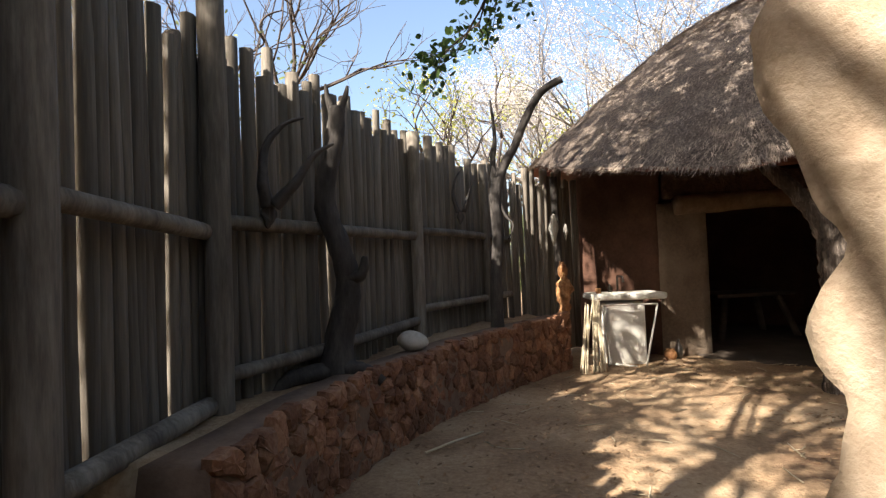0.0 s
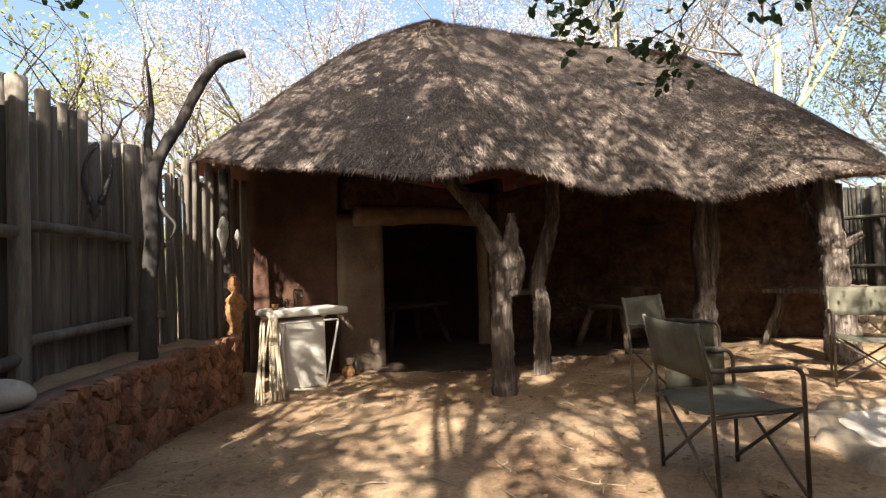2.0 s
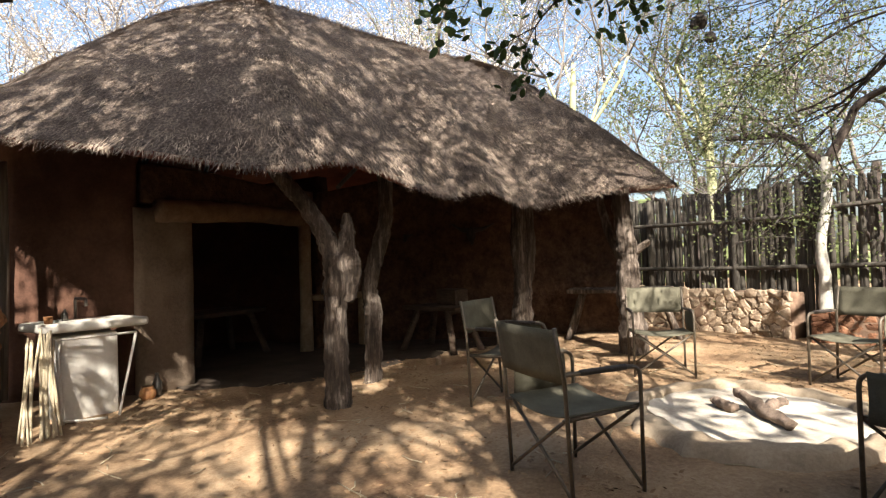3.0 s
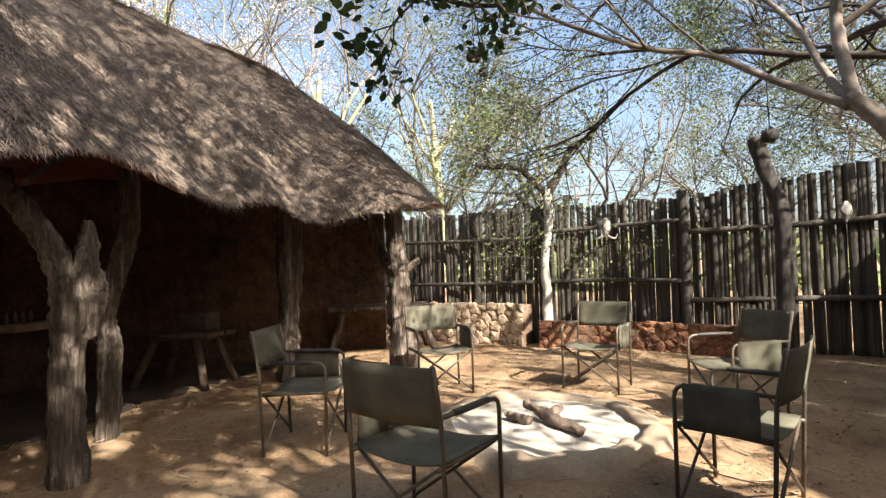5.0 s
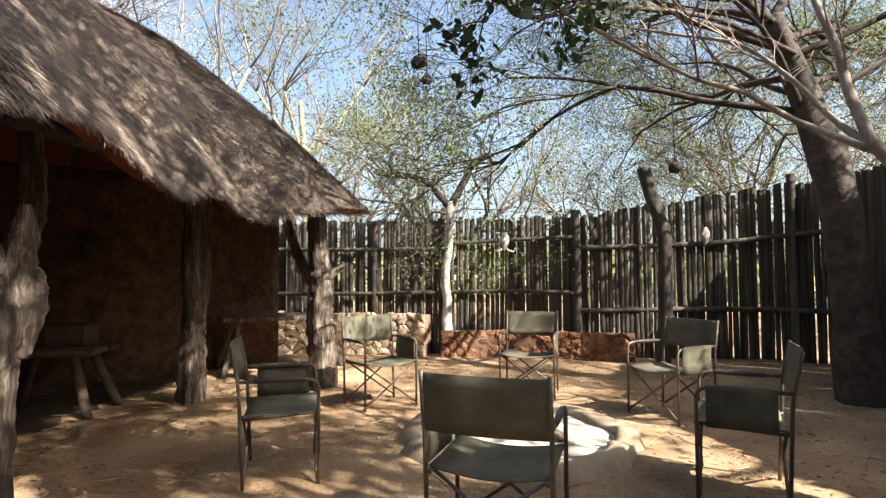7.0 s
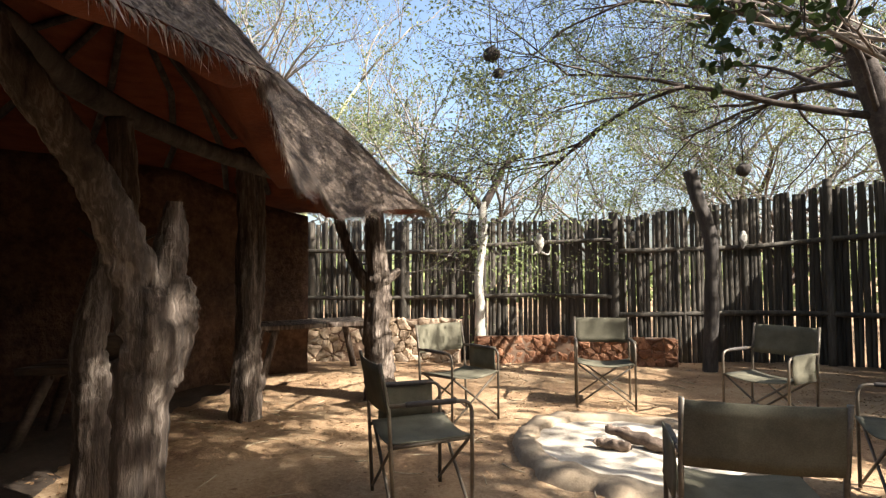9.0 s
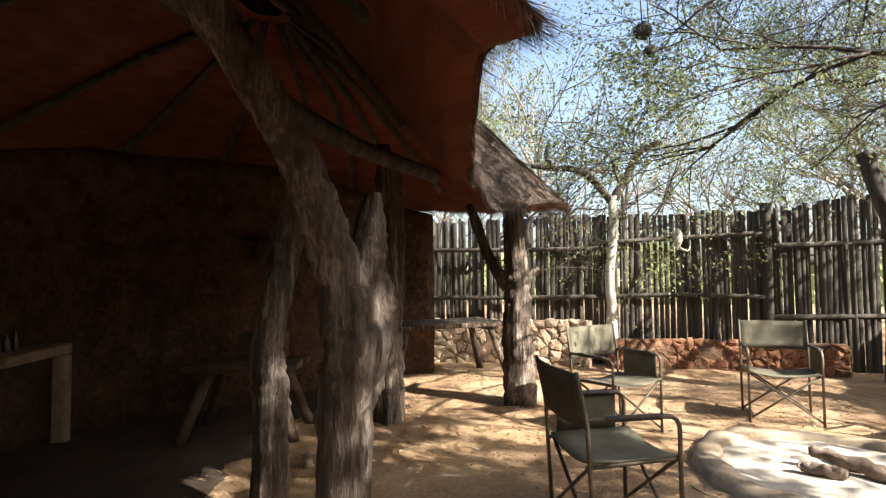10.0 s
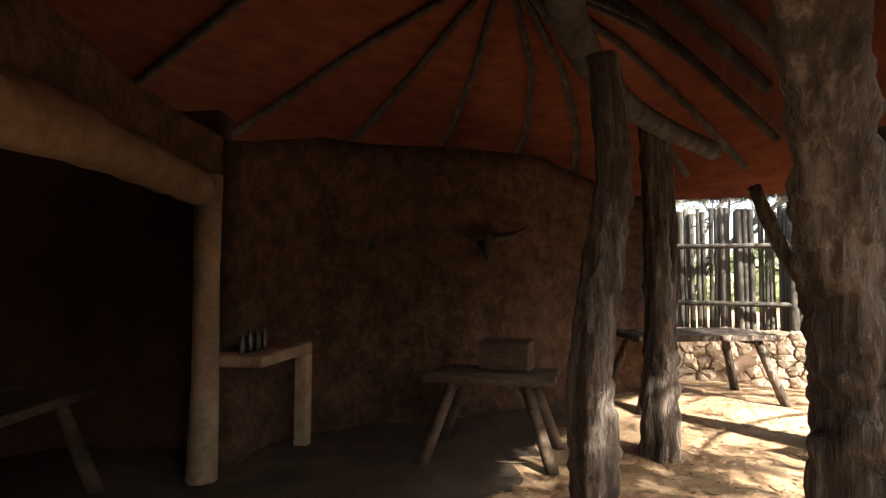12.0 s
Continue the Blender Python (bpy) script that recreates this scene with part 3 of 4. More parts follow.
# earth behind it
ev, ef = [], []
front = spline([(-0.98, 2.0, 0), (-0.8, 3.0, 0), (-0.42, 4.0, 0), (0.15, 5.1, 0), (0.85, 6.1, 0), (1.45, 6.85, 0)], 6)
back = spline([(-1.6, 2.0, 0), (-1.5, 3.0, 0), (-1.1, 4.2, 0), (-0.5, 5.5, 0), (0.2, 6.7, 0), (0.9, 7.8, 0)], 6)
for a, b in zip(front, back):
    for k in range(6):
        p = a.lerp(b, k / 5)
        ev.append((p.x, p.y, 0.5 + 0.04 * noise.noise(p * 3) if p.y > 2.05 else 0.0))
for i in range(len(front) - 1):
    for k in range(5):
        a = i * 6 + k
        ef.append((a, a + 1, a + 7, a + 6))
tagged(soup("earth_bed", ev, ef, M_SAND), "bare earth behind the stone planter wall", "earth", kind="structure")
stone_wall("stone_bench_wall", [(10.45, 5.2), (10.05, 3.7), (9.6, 2.55), (9.15, 1.6)], 0.65, 0.35, "pale sunlit rough stone wall along the fence", 0.34, 3, 1, M_PALESTONE)
stone_wall("stone_kerb_wall", [(9.05, 1.5), (8.85, 0.5), (8.25, -0.55), (7.85, -1.3)], 0.4, 0.3, "low rough red stone kerb along the fence", 0.28, 5, 1, M_STONE)

# the lumpy plastered wall end beside the entrance
def worn_edge(z):
    """How far the eroded wall end sticks out at a height."""
    stops = ((0.0, 0.08), (0.8, 0.06), (0.97, 0.05), (1.03, 0.042), (1.07, 0.03), (1.1, 0.065), (1.145, 0.078), (1.19, 0.05), (1.236, 0.01), (1.275, 0.05), (1.35, 0.082), (1.38, 0.11), (1.42, 0.122), (1.49, 0.105), (1.52, 0.075), (1.54, 0.05), (1.57, 0.09), (1.7, 0.1), (2.6, 0.06))
    for (a, u), (b, v) in zip(stops, stops[1:]):
        if a <= z <= b:
            return u + (v - u) * (z - a) / (b - a)
    return 0.0


# its top and far end are unseen, sized to shade the near chairs
wv = wall_strip("entrance_wall", [(0.49, 0.64), (0.63, 0.53), (1.0, 0.22), (1.5, -0.22), (1.95, -0.6)], -0.1, lambda d: 3.0 - 0.8 * min(1.0, d / 1.9), 0.2, M_ENTRANCE, lumps=0.045, step=0.025, nz=190, edge=worn_edge)
for v in wv.data.vertices:
    c = noise.noise(v.co * 17)
    v.co -= v.normal * (0.014 * max(0.0, c - 0.32) / 0.3 + 0.006 * noise.noise(v.co * 9))
tagged(wv, "thick lumpy mud-plastered wall end at the entrance", "wall", kind="structure")


# ---- folding chairs ----
def cloth(name, rows, thick, mat, parent, label=""):
    """A sheet of cloth from a grid of points, with thickness."""
    nr, nc = len(rows), len(rows[0])
    verts = [p for r in rows for p in r]
    faces = [(j * nc + i, j * nc + i + 1, (j + 1) * nc + i + 1, (j + 1) * nc + i) for j in range(nr - 1) for i in range(nc - 1)]
    ob = soup(name, verts, faces, mat, parent, label)
    mod = ob.modifiers.new("thickness", "SOLIDIFY")
    mod.thickness = thick
    return ob


def folding_chair():
    W, D = 0.285, 0.24
    c = thing("folding_chair", (0, 0, 0), "olive canvas folding armchair with a dark steel tube frame", "chair", "chairs round the fire pit")
    R = 0.0115
    for s in (-1, 1):
        arm = tube("armrest", bend([(s * W, D, 0.0), (s * W, D, 0.65), (s * W, -D, 0.65)], 0.07), R, M_STEEL, c, 8, label="bent steel arm and front leg")
        tube("arm_pad", [(s * W, D - 0.09, 0.652), (s * W, D - 0.1, 0.652), (s * W, -D + 0.1, 0.652), (s * W, -D + 0.09, 0.652)], [0.012, 0.0165, 0.0165, 0.012], M_HORN, arm, 8, label="dark arm pad")
        tube("leg", bend([(s * W, -D + 0.03, 0.0), (s * W, -D, 0.63), (s * W, -D - 0.05, 0.88)], 0.05), R, M_STEEL, c, 8)
        tube("seat_rail", [(s * (W - 0.02), D + 0.01, 0.44), (s * (W - 0.02), -D, 0.42)], R, M_STEEL, c, 7)
    for y in (D - 0.01, -D + 0.03):
        for s in (-1, 1):
            tube("cross_brace", [(s * W, y, 0.03), (-s * (W - 0.02), y + 0.004 * s, 0.43)], R * 0.85, M_STEEL, c, 6)
    seat = [[Vector((x * (W - 0.01), y, 0.452 - 0.035 * (1 - x * x) - 0.02 * (0.5 - y))) for x in [k / 4 - 1 for k in range(9)]] for y in [D + 0.02 - (2 * D) * k / 6 for k in range(7)]]
    cloth("seat", seat, 0.006, M_CANVAS, c)
    back = [[Vector((x * (W + 0.012), -D - 0.012 - 0.05 * (z - 0.65) / 0.3 - 0.03 * (1 - x * x) , z)) for x in [k / 4 - 1 for k in range(9)]] for z in [0.605 + 0.265 * k / 5 for k in range(6)]]
    cloth("backrest", back, 0.008, M_CANVAS, c)
    pocket = [[Vector((-W - 0.016 - 0.006 * math.sin(z * 20), y, z)) for y in [-D + 0.07 + 0.36 * k / 5 for k in range(6)]] for z in [0.665, 0.63, 0.57, 0.51, 0.43]]
    cloth("side_pocket", pocket, 0.006, M_CANVAS, c, "hanging canvas side pocket")
    return c


chair = folding_chair()


def facing(x, y, fx, fy):
    return pose(x, y, 0.0, 0, 0, math.degrees(math.atan2(-fx, fy)))


chair.matrix_basis = facing(4.19, 3.57, 0.05, -1.0)
for x, y, fx, fy in ((2.86, 2.46, 0.86, -0.51), (6.1, 1.1, -0.89, 0.46), (4.9, 0.18, -0.26, 0.96), (3.25, 0.81, 0.615, 0.79), (5.95, 2.75, -0.92, -0.4)):
    copy_thing(chair, facing(x, y, fx, fy))

# ---- fire pit ----
pit = thing("fire_pit", (4.55, 1.75, 0), "round fire pit with a low cement kerb and pale ash", "fire pit")
inv = pit.matrix_basis.inverted()
prof = [(0.76, 0.0), (0.772, 0.075), (0.82, 0.09), (0.95, 0.07), (1.0, -0.04)]
pv, pf = [], []
for i in range(96):
    a = 2 * math.pi * i / 96
    for r, z in prof:
        k = 1 + 0.07 * noise.noise(Vector((math.cos(a) * 2, math.sin(a) * 2, 0))) + 0.07 * noise.noise(Vector((math.cos(a) * 6, math.sin(a) * 6, r * 3)))
        pv.append((4.6 + 1.06 * r * k * math.cos(a), 1.78 + 0.94 * r * k * math.sin(a), z + 0.045 * noise.noise(Vector((math.cos(a) * 5, math.sin(a) * 5, z * 4)))))
    for j in range(len(prof) - 1):
        b = (i + 1) % 96
        pf.append((i * 5 + j, i * 5 + j + 1, b * 5 + j + 1, b * 5 + j))
soup("kerb", pv, pf, M_CEMENT, pit, "worn cement kerb").matrix_parent_inverse = inv
av, af = [(4.6, 1.78, 0.05)], []
for i in range(96):
    a = 2 * math.pi * i / 96
    for r in (0.4, 0.8):
        av.append((4.6 + 1.06 * r * math.cos(a), 1.78 + 0.94 * r * math.sin(a), 0.035 + 0.02 * noise.noise(Vector((r * math.cos(a) * 5, r * math.sin(a) * 5, 9)))))
for i in range(96):
    b = (i + 1) % 96
    af += [(0, 1 + i * 2, 1 + b * 2), (1 + i * 2, 2 + i * 2, 2 + b * 2, 1 + b * 2)]
soup("ash_bed", av, af, M_ASH, pit, "pale grey ash").matrix_parent_inverse = inv
def log(pts, radii, label, seed):
    sp = spline(pts, 8)
    rad = []
    for a, b in zip(radii, radii[1:]):
        rad += [a + (b - a) * k / 8 for k in range(8)]
    rad.append(radii[-1])
    v, f = tube_data(sp, rad, 12, 0.4, seed=seed)
    v = [p + Vector((0.012 * noise.noise(p * 30), 0.012 * noise.noise(p * 30 + Vector((5, 0, 0))), 0.01 * noise.noise(p * 25))) for p in v]
    return tagged(soup("charred_log", v, f, M_CHAR), label, "log")


log([(4.8, 1.9, 0.15), (4.52, 1.7, 0.1), (4.26, 1.52, 0.075)], [0.03, 0.048, 0.035], "half-burnt log lying in the fire pit ash", 1.0)
log([(4.72, 2.05, 0.08), (4.62, 1.97, 0.08), (4.52, 1.88, 0.085)], [0.03, 0.04, 0.033], "short half-burnt log in the fire pit", 3.0)
log([(5.0, 1.6, 0.06), (4.85, 1.66, 0.06), (4.68, 1.7, 0.07)], [0.03, 0.04, 0.035], "charred stick end in the fire pit ash", 6.0)

# ---- basin ----
basin = thing("wash_basin", (2.3, 7.0, -0.1), "white plastered outdoor wash basin on a masonry block", "basin")
bm = bmesh.new()
slab(bm, (2.03, 6.82, -0.15), (2.5, 7.3, 0.66), 0.03, 0.01)
part("block", bm, M_LIME, basin).matrix_parent_inverse = basin.matrix_basis.inverted()
bm = bmesh.new()
slab(bm, (1.86, 6.76, 0.69), (2.76, 7.35, 0.77), 0.03, 0.01)
part("basin_slab", bm, M_LIME, basin).matrix_parent_inverse = basin.matrix_basis.inverted()
tube("tap", bend([(2.3, 7.25, 0.78), (2.3, 7.25, 0.97), (2.3, 7.02, 0.97), (2.3, 7.02, 0.9)], 0.03), 0.014, M_TAP, basin, 8).matrix_parent_inverse = basin.matrix_basis.inverted()


# ---- trees ----
def grow(base, direction, length, radius, depth, r, out, tips, split=3, spread=0.7, droop=0.0, shrink=0.66):
    """A limb with its side branches: tubes into out, ends into tips."""
    n = 4
    pts, d = [Vector(base)], Vector(direction).normalized()
    for k in range(n):
        d = (d + Vector((r.uniform(-1, 1), r.uniform(-1, 1), r.uniform(-0.7, 0.9) - droop)) * 0.22).normalized()
        pts.append(pts[-1] + d * (length / n))
    seg = 9 if radius > 0.08 else 6 if radius > 0.03 else 4 if radius > 0.012 else 3
    out.append(tube_data(pts, [radius * (1 - 0.42 * k / n) for k in range(n + 1)], seg, 0.12 if radius > 0.05 else 0, cap=radius > 0.02, seed=r.random() * 50))
    if depth == 0:
        tips.append((pts[-1], d))
        tips.append((pts[-2], d))
        return
    for k in range(split):
        w = Vector((r.uniform(-1, 1), r.uniform(-1, 1), r.uniform(-0.5, 0.9) - droop)).normalized()
        nd = (d + w * spread).normalized()
        at = pts[n] if k == 0 else pts[r.choice((2, 3, 4))]
        grow(at, nd, length * shrink * r.uniform(0.75, 1.2), radius * 0.58 * r.uniform(0.85, 1.1), depth - 1, r, out, tips, split, spread, droop, shrink)


def leaves(points, per, size, around, r, slim=0.5):
    """Small oval leaves round points."""
    verts, faces = [], []
    for p, d in points:
        for _ in range(per):
            c = p + Vector((r.gauss(0, around), r.gauss(0, around), r.gauss(0, around)))
            a = Vector((r.uniform(-1, 1), r.uniform(-1, 1), r.uniform(-1, 0.6))).normalized()
            b = a.orthogonal().normalized()
            b.rotate(Matrix.Rotation(r.uniform(0, 6.28), 3, a))
            s = size * r.uniform(0.6, 1.3)
            a, b = a * s, b * (s * slim * 0.5)
            k = len(verts)
            if size > 0.06:
                verts += [c, c + a * 0.3 + b * 0.9, c + a * 0.7 + b * 0.8, c + a, c + a * 0.7 - b * 0.8, c + a * 0.3 - b * 0.9]
                faces.append((k, k + 1, k + 2, k + 3, k + 4, k + 5))
            else:
                verts += [c, c + a * 0.5 + b, c + a, c + a * 0.5 - b]
                faces.append((k, k + 1, k + 2, k + 3))
    return verts, faces


def tree(name, base, limbs, label, bark, leaf, seed, depth=4, split=3, per=6, leaf_size=0.05, around=0.12, spread=0.7, droop=0.0, trunk=None, slim=0.5, shrink=0.66, twig=None, group="", keep=1.0):
    t = thing(name, base, label, "tree", group)
    r = random.Random(seed)
    if trunk:
        pts, radii = trunk
        sp = spline(pts, 5)
        rr = []
        for a, b in zip(radii, radii[1:]):
            rr += [a + (b - a) * j / 5 for j in range(5)]
        rr.append(radii[-1])
        soup("trunk", *tube_data(sp, rr, 14, 0.14, seed=seed), bark, t)
    twigs, tips = [], []
    for at, d, length, radius in limbs:
        out = []
        grow(at, d, length, radius, depth, r, out, tips, split, spread, droop, shrink)
        soup("limb", *out[0], bark, t)
        twigs += out[1:]
    tagged(soup("twig_tangle", *join(twigs), twig or bark, t), kind="stuff")
    if leaf:
        v, f = leaves([q for q in tips if noise.noise((q[0] + Vector((seed, seed, 0))) * 0.75) + r.uniform(-0.15, 0.15) > (0.5 - keep) * 0.7 - (0.02 if keep < 1 else 9)], per, leaf_size, around, r, slim)
        soup("crown", v, f, leaf, t, smooth=False)
    return t


# the thorn tree whose twigs hang over the far side of the yard
tree("thorn_tree", (4.95, -1.95, 0), [
    ((0.25, 0.35, 3.0), (0.6, 0.85, 0.1), 1.9, 0.043), ((0.35, 0.4, 3.7), (0.45, 0.9, 0.25), 2.1, 0.050), ((0.45, 0.45, 4.1), (0.9, 0.4, 0.5), 1.9, 0.054),
    ((0.4, 0.45, 4.0), (-0.1, 0.9, 0.55), 2.0, 0.050), ((0.45, 0.45, 4.1), (0.2, -0.6, 1.0), 1.8, 0.058), ((0.2, 0.3, 2.9), (-0.2, 0.6, 0.8), 1.5, 0.036), ((0.3, 0.3, 3.4), (0.95, 0.25, 0.2), 1.9, 0.043), ((0.3, 0.3, 3.2), (0.9, -0.5, 0.5), 1.9, 0.043),
    ((0.3, 0.3, 3.3), (0.5, -0.9, 0.45), 2.1, 0.05), ((0.4, 0.4, 3.8), (0.95, -0.75, 0.4), 2.2, 0.05), ((0.35, 0.4, 3.6), (-0.3, -1.0, 0.5), 2.0, 0.045)],
    "spreading thorn tree with dark bark, fine hanging twigs and sparse leaves", M_BARK, M_OLIVELEAF, 11, depth=5, split=4, keep=0.56, per=8, leaf_size=0.045, around=0.1, spread=0.72, droop=0.13,
    trunk=([(0.0, -0.05, -0.1), (0.0, 0, 0.8), (0.03, 0.05, 1.6), (0.1, 0.15, 2.4), (0.25, 0.3, 3.2), (0.45, 0.45, 4.1)], [0.24, 0.2, 0.19, 0.18, 0.15, 0.1]), shrink=0.74)
# the shade trees behind the entrance, through whose leaves the sun falls
for k, (bx, by, top) in enumerate(((-3.4, -3.6, 2.6), (0.6, -5.2, 2.8), (-4.6, 0.9, 2.6))):
    tree("shade_tree", (bx, by, 0), [
        ((0, 0, top), (0.9, 0.7, 0.8), 2.3, 0.06), ((0, 0, top + 0.1), (0.3, 1.0, 0.9), 2.3, 0.06), ((0, 0, top + 0.2), (1.0, 0.1, 0.9), 2.3, 0.06), ((0, 0, top + 0.3), (0.1, 0.4, 1.2), 2.0, 0.06), ((0, 0, top), (-0.6, -0.3, 1.0), 2.0, 0.06)],
        "leafy shade tree standing outside the fence", M_BARK, M_LEAF, 5 + k, depth=4, split=3, per=(3, 1, 7)[k], leaf_size=0.15, around=0.09, spread=0.75,
        trunk=([(0, 0, -0.1), (0.05, 0, 1), (0, 0.05, 2), (0, 0, 3)], [0.25, 0.2, 0.18, 0.14]), shrink=0.72)
# a tall shade tree whose crown stands over the yard
tree("tall_shade_tree", (-2.7, -0.9, 0), [
    ((0.1, 0.1, 4.6), (0.9, 0.75, 0.55), 2.9, 0.05), ((0, 0.1, 4.8), (0.4, 1.0, 0.5), 2.7, 0.045), ((0, 0, 5.0), (1.0, 0.3, 0.6), 2.8, 0.05), ((0, 0, 5.2), (0.7, 0.7, 0.7), 1.9, 0.05), ((0, 0, 5.0), (0.9, 0.9, 0.35), 3.4, 0.05)],
    "tall spreading tree outside the fence with a crown over the yard", M_BARK, M_LEAF, 17, depth=4, split=4, per=5, leaf_size=0.11, around=0.065, spread=0.72,
    trunk=([(0, 0, -0.1), (0.05, 0, 1.5), (-0.05, 0.05, 3.2), (0, 0, 5.3)], [0.2, 0.17, 0.14, 0.07]), shrink=0.76)


# another, behind the corner of the fences, whose limbs reach towards the hut
tree("tall_shade_tree", (-2.4, -3.6, 0), [
    ((0, 0, 4.4), (0.6, 0.9, 0.35), 2.2, 0.05), ((0, 0, 4.6), (0.35, 1.0, 0.3), 2.3, 0.05), ((0, 0, 4.7), (0.4, 0.85, 0.35), 2.3, 0.05), ((0, 0, 4.5), (0.5, 0.5, 0.6), 1.8, 0.05), ((0, 0, 4.8), (0.1, 1.0, 0.5), 1.9, 0.05)],
    "tall spreading tree outside the fence with a crown over the yard", M_BARK, M_LEAF, 19, depth=4, split=3, per=7, leaf_size=0.14, around=0.085, spread=0.6,
    trunk=([(0, 0, -0.1), (0.05, 0, 1.5), (-0.05, 0.05, 3.2), (0, 0, 5.0)], [0.2, 0.17, 0.14, 0.07]), shrink=0.72)


# leafy boughs that hang into the yard
def leafy_bough(path, radius, twigs_at, label, seed, length=0.3):
    b = thing("leafy_bough", path[0], label, "branch", "leafy boughs")
    binv = b.matrix_basis.inverted()
    r = random.Random(seed)
    main = spline(path, 6)
    tube("stem", main, [radius * (1 - 0.85 * k / (len(main) - 1)) for k in range(len(main))], M_BARK, b, 7, 0.1).matrix_parent_inverse = binv
    twigs, tips = [], []
    for k in range(twigs_at):
        p = main[int((0.5 + 0.5 * (k + 1) / twigs_at) * (len(main) - 1))]
        d = (main[-1] - main[-3]).normalized() + Vector((r.uniform(-0.7, 0.7), r.uniform(-0.7, 0.7), r.uniform(-0.5, 0.35)))
        grow(p, d, length, 0.009, 2, r, twigs, tips, 3, 0.6, 0.05, 0.72)
    tagged(soup("twig_tangle", *join(twigs), M_BARK, b), kind="stuff").matrix_parent_inverse = binv
    v, f = leaves(tips, 4, 0.062, 0.05, r, 0.58)
    soup("foliage", v, f, M_LEAF, b, smooth=False).matrix_parent_inverse = binv


leafy_bough([(5.2, -1.65, 3.6), (4.9, -0.4, 3.75), (4.3, 1.0, 3.45), (3.6, 2.0, 2.95), (2.9, 2.4, 2.72), (2.3, 2.5, 2.62)], 0.03, 18, "overhanging bough with dark oval leaves", 21)
leafy_bough([(-2.6, -0.8, 4.8), (-1.2, 1.2, 4.6), (0.2, 2.8, 3.7), (0.4, 3.5, 3.1), (0.25, 3.9, 2.85)], 0.03, 6, "hanging leafy bough tip over the yard", 23, 0.25)


# ---- bush beyond the fences ----
def crown_limbs(r, n, z, length, radius, up):
    return [((0, 0, z + r.uniform(-0.4, 0.6)), (math.cos(a), math.sin(a), up * r.uniform(0.5, 1.4)), length * r.uniform(0.8, 1.2), radius) for a in [6.28 * (k + r.random() * 0.6) / n for k in range(n)]]


rr0 = random.Random(3)
pale = tree("pale_tree", (4.2, 17.0, -0.1), crown_limbs(rr0, 7, 2.2, 2.5, 0.07, 0.9), "nearly leafless tree with a haze of pale twigs", M_GREYTWIG, M_PALELEAF, 31, depth=4, split=3, keep=0.6, per=28, leaf_size=0.05, around=0.19, spread=0.8, trunk=([(0, 0, -0.1), (0.1, 0, 1.2), (0, 0.1, 2.6), (0, 0, 3.4)], [0.16, 0.13, 0.12, 0.08]), shrink=0.72, twig=M_GREYTWIG, group="bush behind the fence")
fever = tree("fever_tree", (13.3, 6.4, -0.1), crown_limbs(rr0, 5, 4.0, 2.3, 0.055, 1.1), "tall fever tree with yellow-green bark and thin foliage", M_FEVER, M_OLIVELEAF, 32, depth=4, split=3, keep=0.45, per=18, leaf_size=0.06, around=0.16, spread=0.75, trunk=([(0, 0, -0.1), (0.15, 0, 2.2), (0, 0.1, 4.2), (-0.1, 0, 6.2)], [0.15, 0.12, 0.1, 0.05]), shrink=0.72, twig=M_GREYTWIG, group="bush behind the fence")
green = tree("bush_tree", (13.5, 0.5, -0.1), crown_limbs(rr0, 8, 1.6, 2.2, 0.065, 0.8), "dense olive-green bush tree behind the fence", M_BARK, M_OLIVELEAF, 33, depth=4, split=3, keep=0.42, per=16, leaf_size=0.065, around=0.17, spread=0.8, trunk=([(0, 0, -0.1), (0.1, 0, 1.0), (0, 0.1, 2.0), (0, 0, 3.0)], [0.18, 0.15, 0.12, 0.08]), shrink=0.72, twig=M_GREYTWIG, group="bush behind the fence")
SPOTS = [(pale, 3.4, 13.4, 0.85), (pale, 7.8, 16.5, 1.2), (pale, 10.5, 13.5, 1.15), (pale, 14.5, 11.0, 1.2),
         (fever, 11.8, 9.6, 1.0), (fever, 16.5, 4.0, 1.15),
         (green, 12.5, 3.2, 0.7), (green, 12.6, -3.4, 0.75), (green, 10.8, -6.4, 0.8), (green, 14.0, -8.5, 1.2), (green, 7.5, -10.0, 1.0), (green, 18.5, 4.5, 1.3),
         (green, -7.0, 5.0, 1.0), (green, -8.0, 10.5, 1.0), (green, -9.0, -1.5, 1.3), (green, -5.0, -9.0, 1.3), (green, 2.5, -11.5, 1.2)]
for k, (kind_of, x, y, sc) in enumerate(SPOTS):
    c = copy_thing(kind_of, pose(x, y, -0.1, 0, 0, 47 * k))
    c.scale = (sc, sc, sc * (0.9 + 0.05 * (k % 5)))
far_v, far_f = [], []
fr = random.Random(8)
for k in range(9000):
    a, d = fr.uniform(0, 6.283), fr.uniform(20, 34)
    h = fr.random() ** 1.4 * 4.2 * (0.7 + 0.3 * math.sin(a * 7) * math.sin(a * 3 + 1))
    c = Vector((5 + d * math.cos(a), 2 + d * math.sin(a), h))
    u = Vector((fr.uniform(-1, 1), fr.uniform(-1, 1), fr.uniform(-1, 1))).normalized() * fr.uniform(0.2, 0.5)
    w = u.orthogonal() * fr.uniform(0.3, 0.8)
    n = len(far_v)
    far_v += [c - u, c + w, c + u, c - w]
    far_f.append((n, n + 1, n + 2, n + 3))
tagged(soup("far_bush", far_v, far_f, M_OLIVELEAF, smooth=False), "distant olive-green bush all round", "bush", kind="stuff")


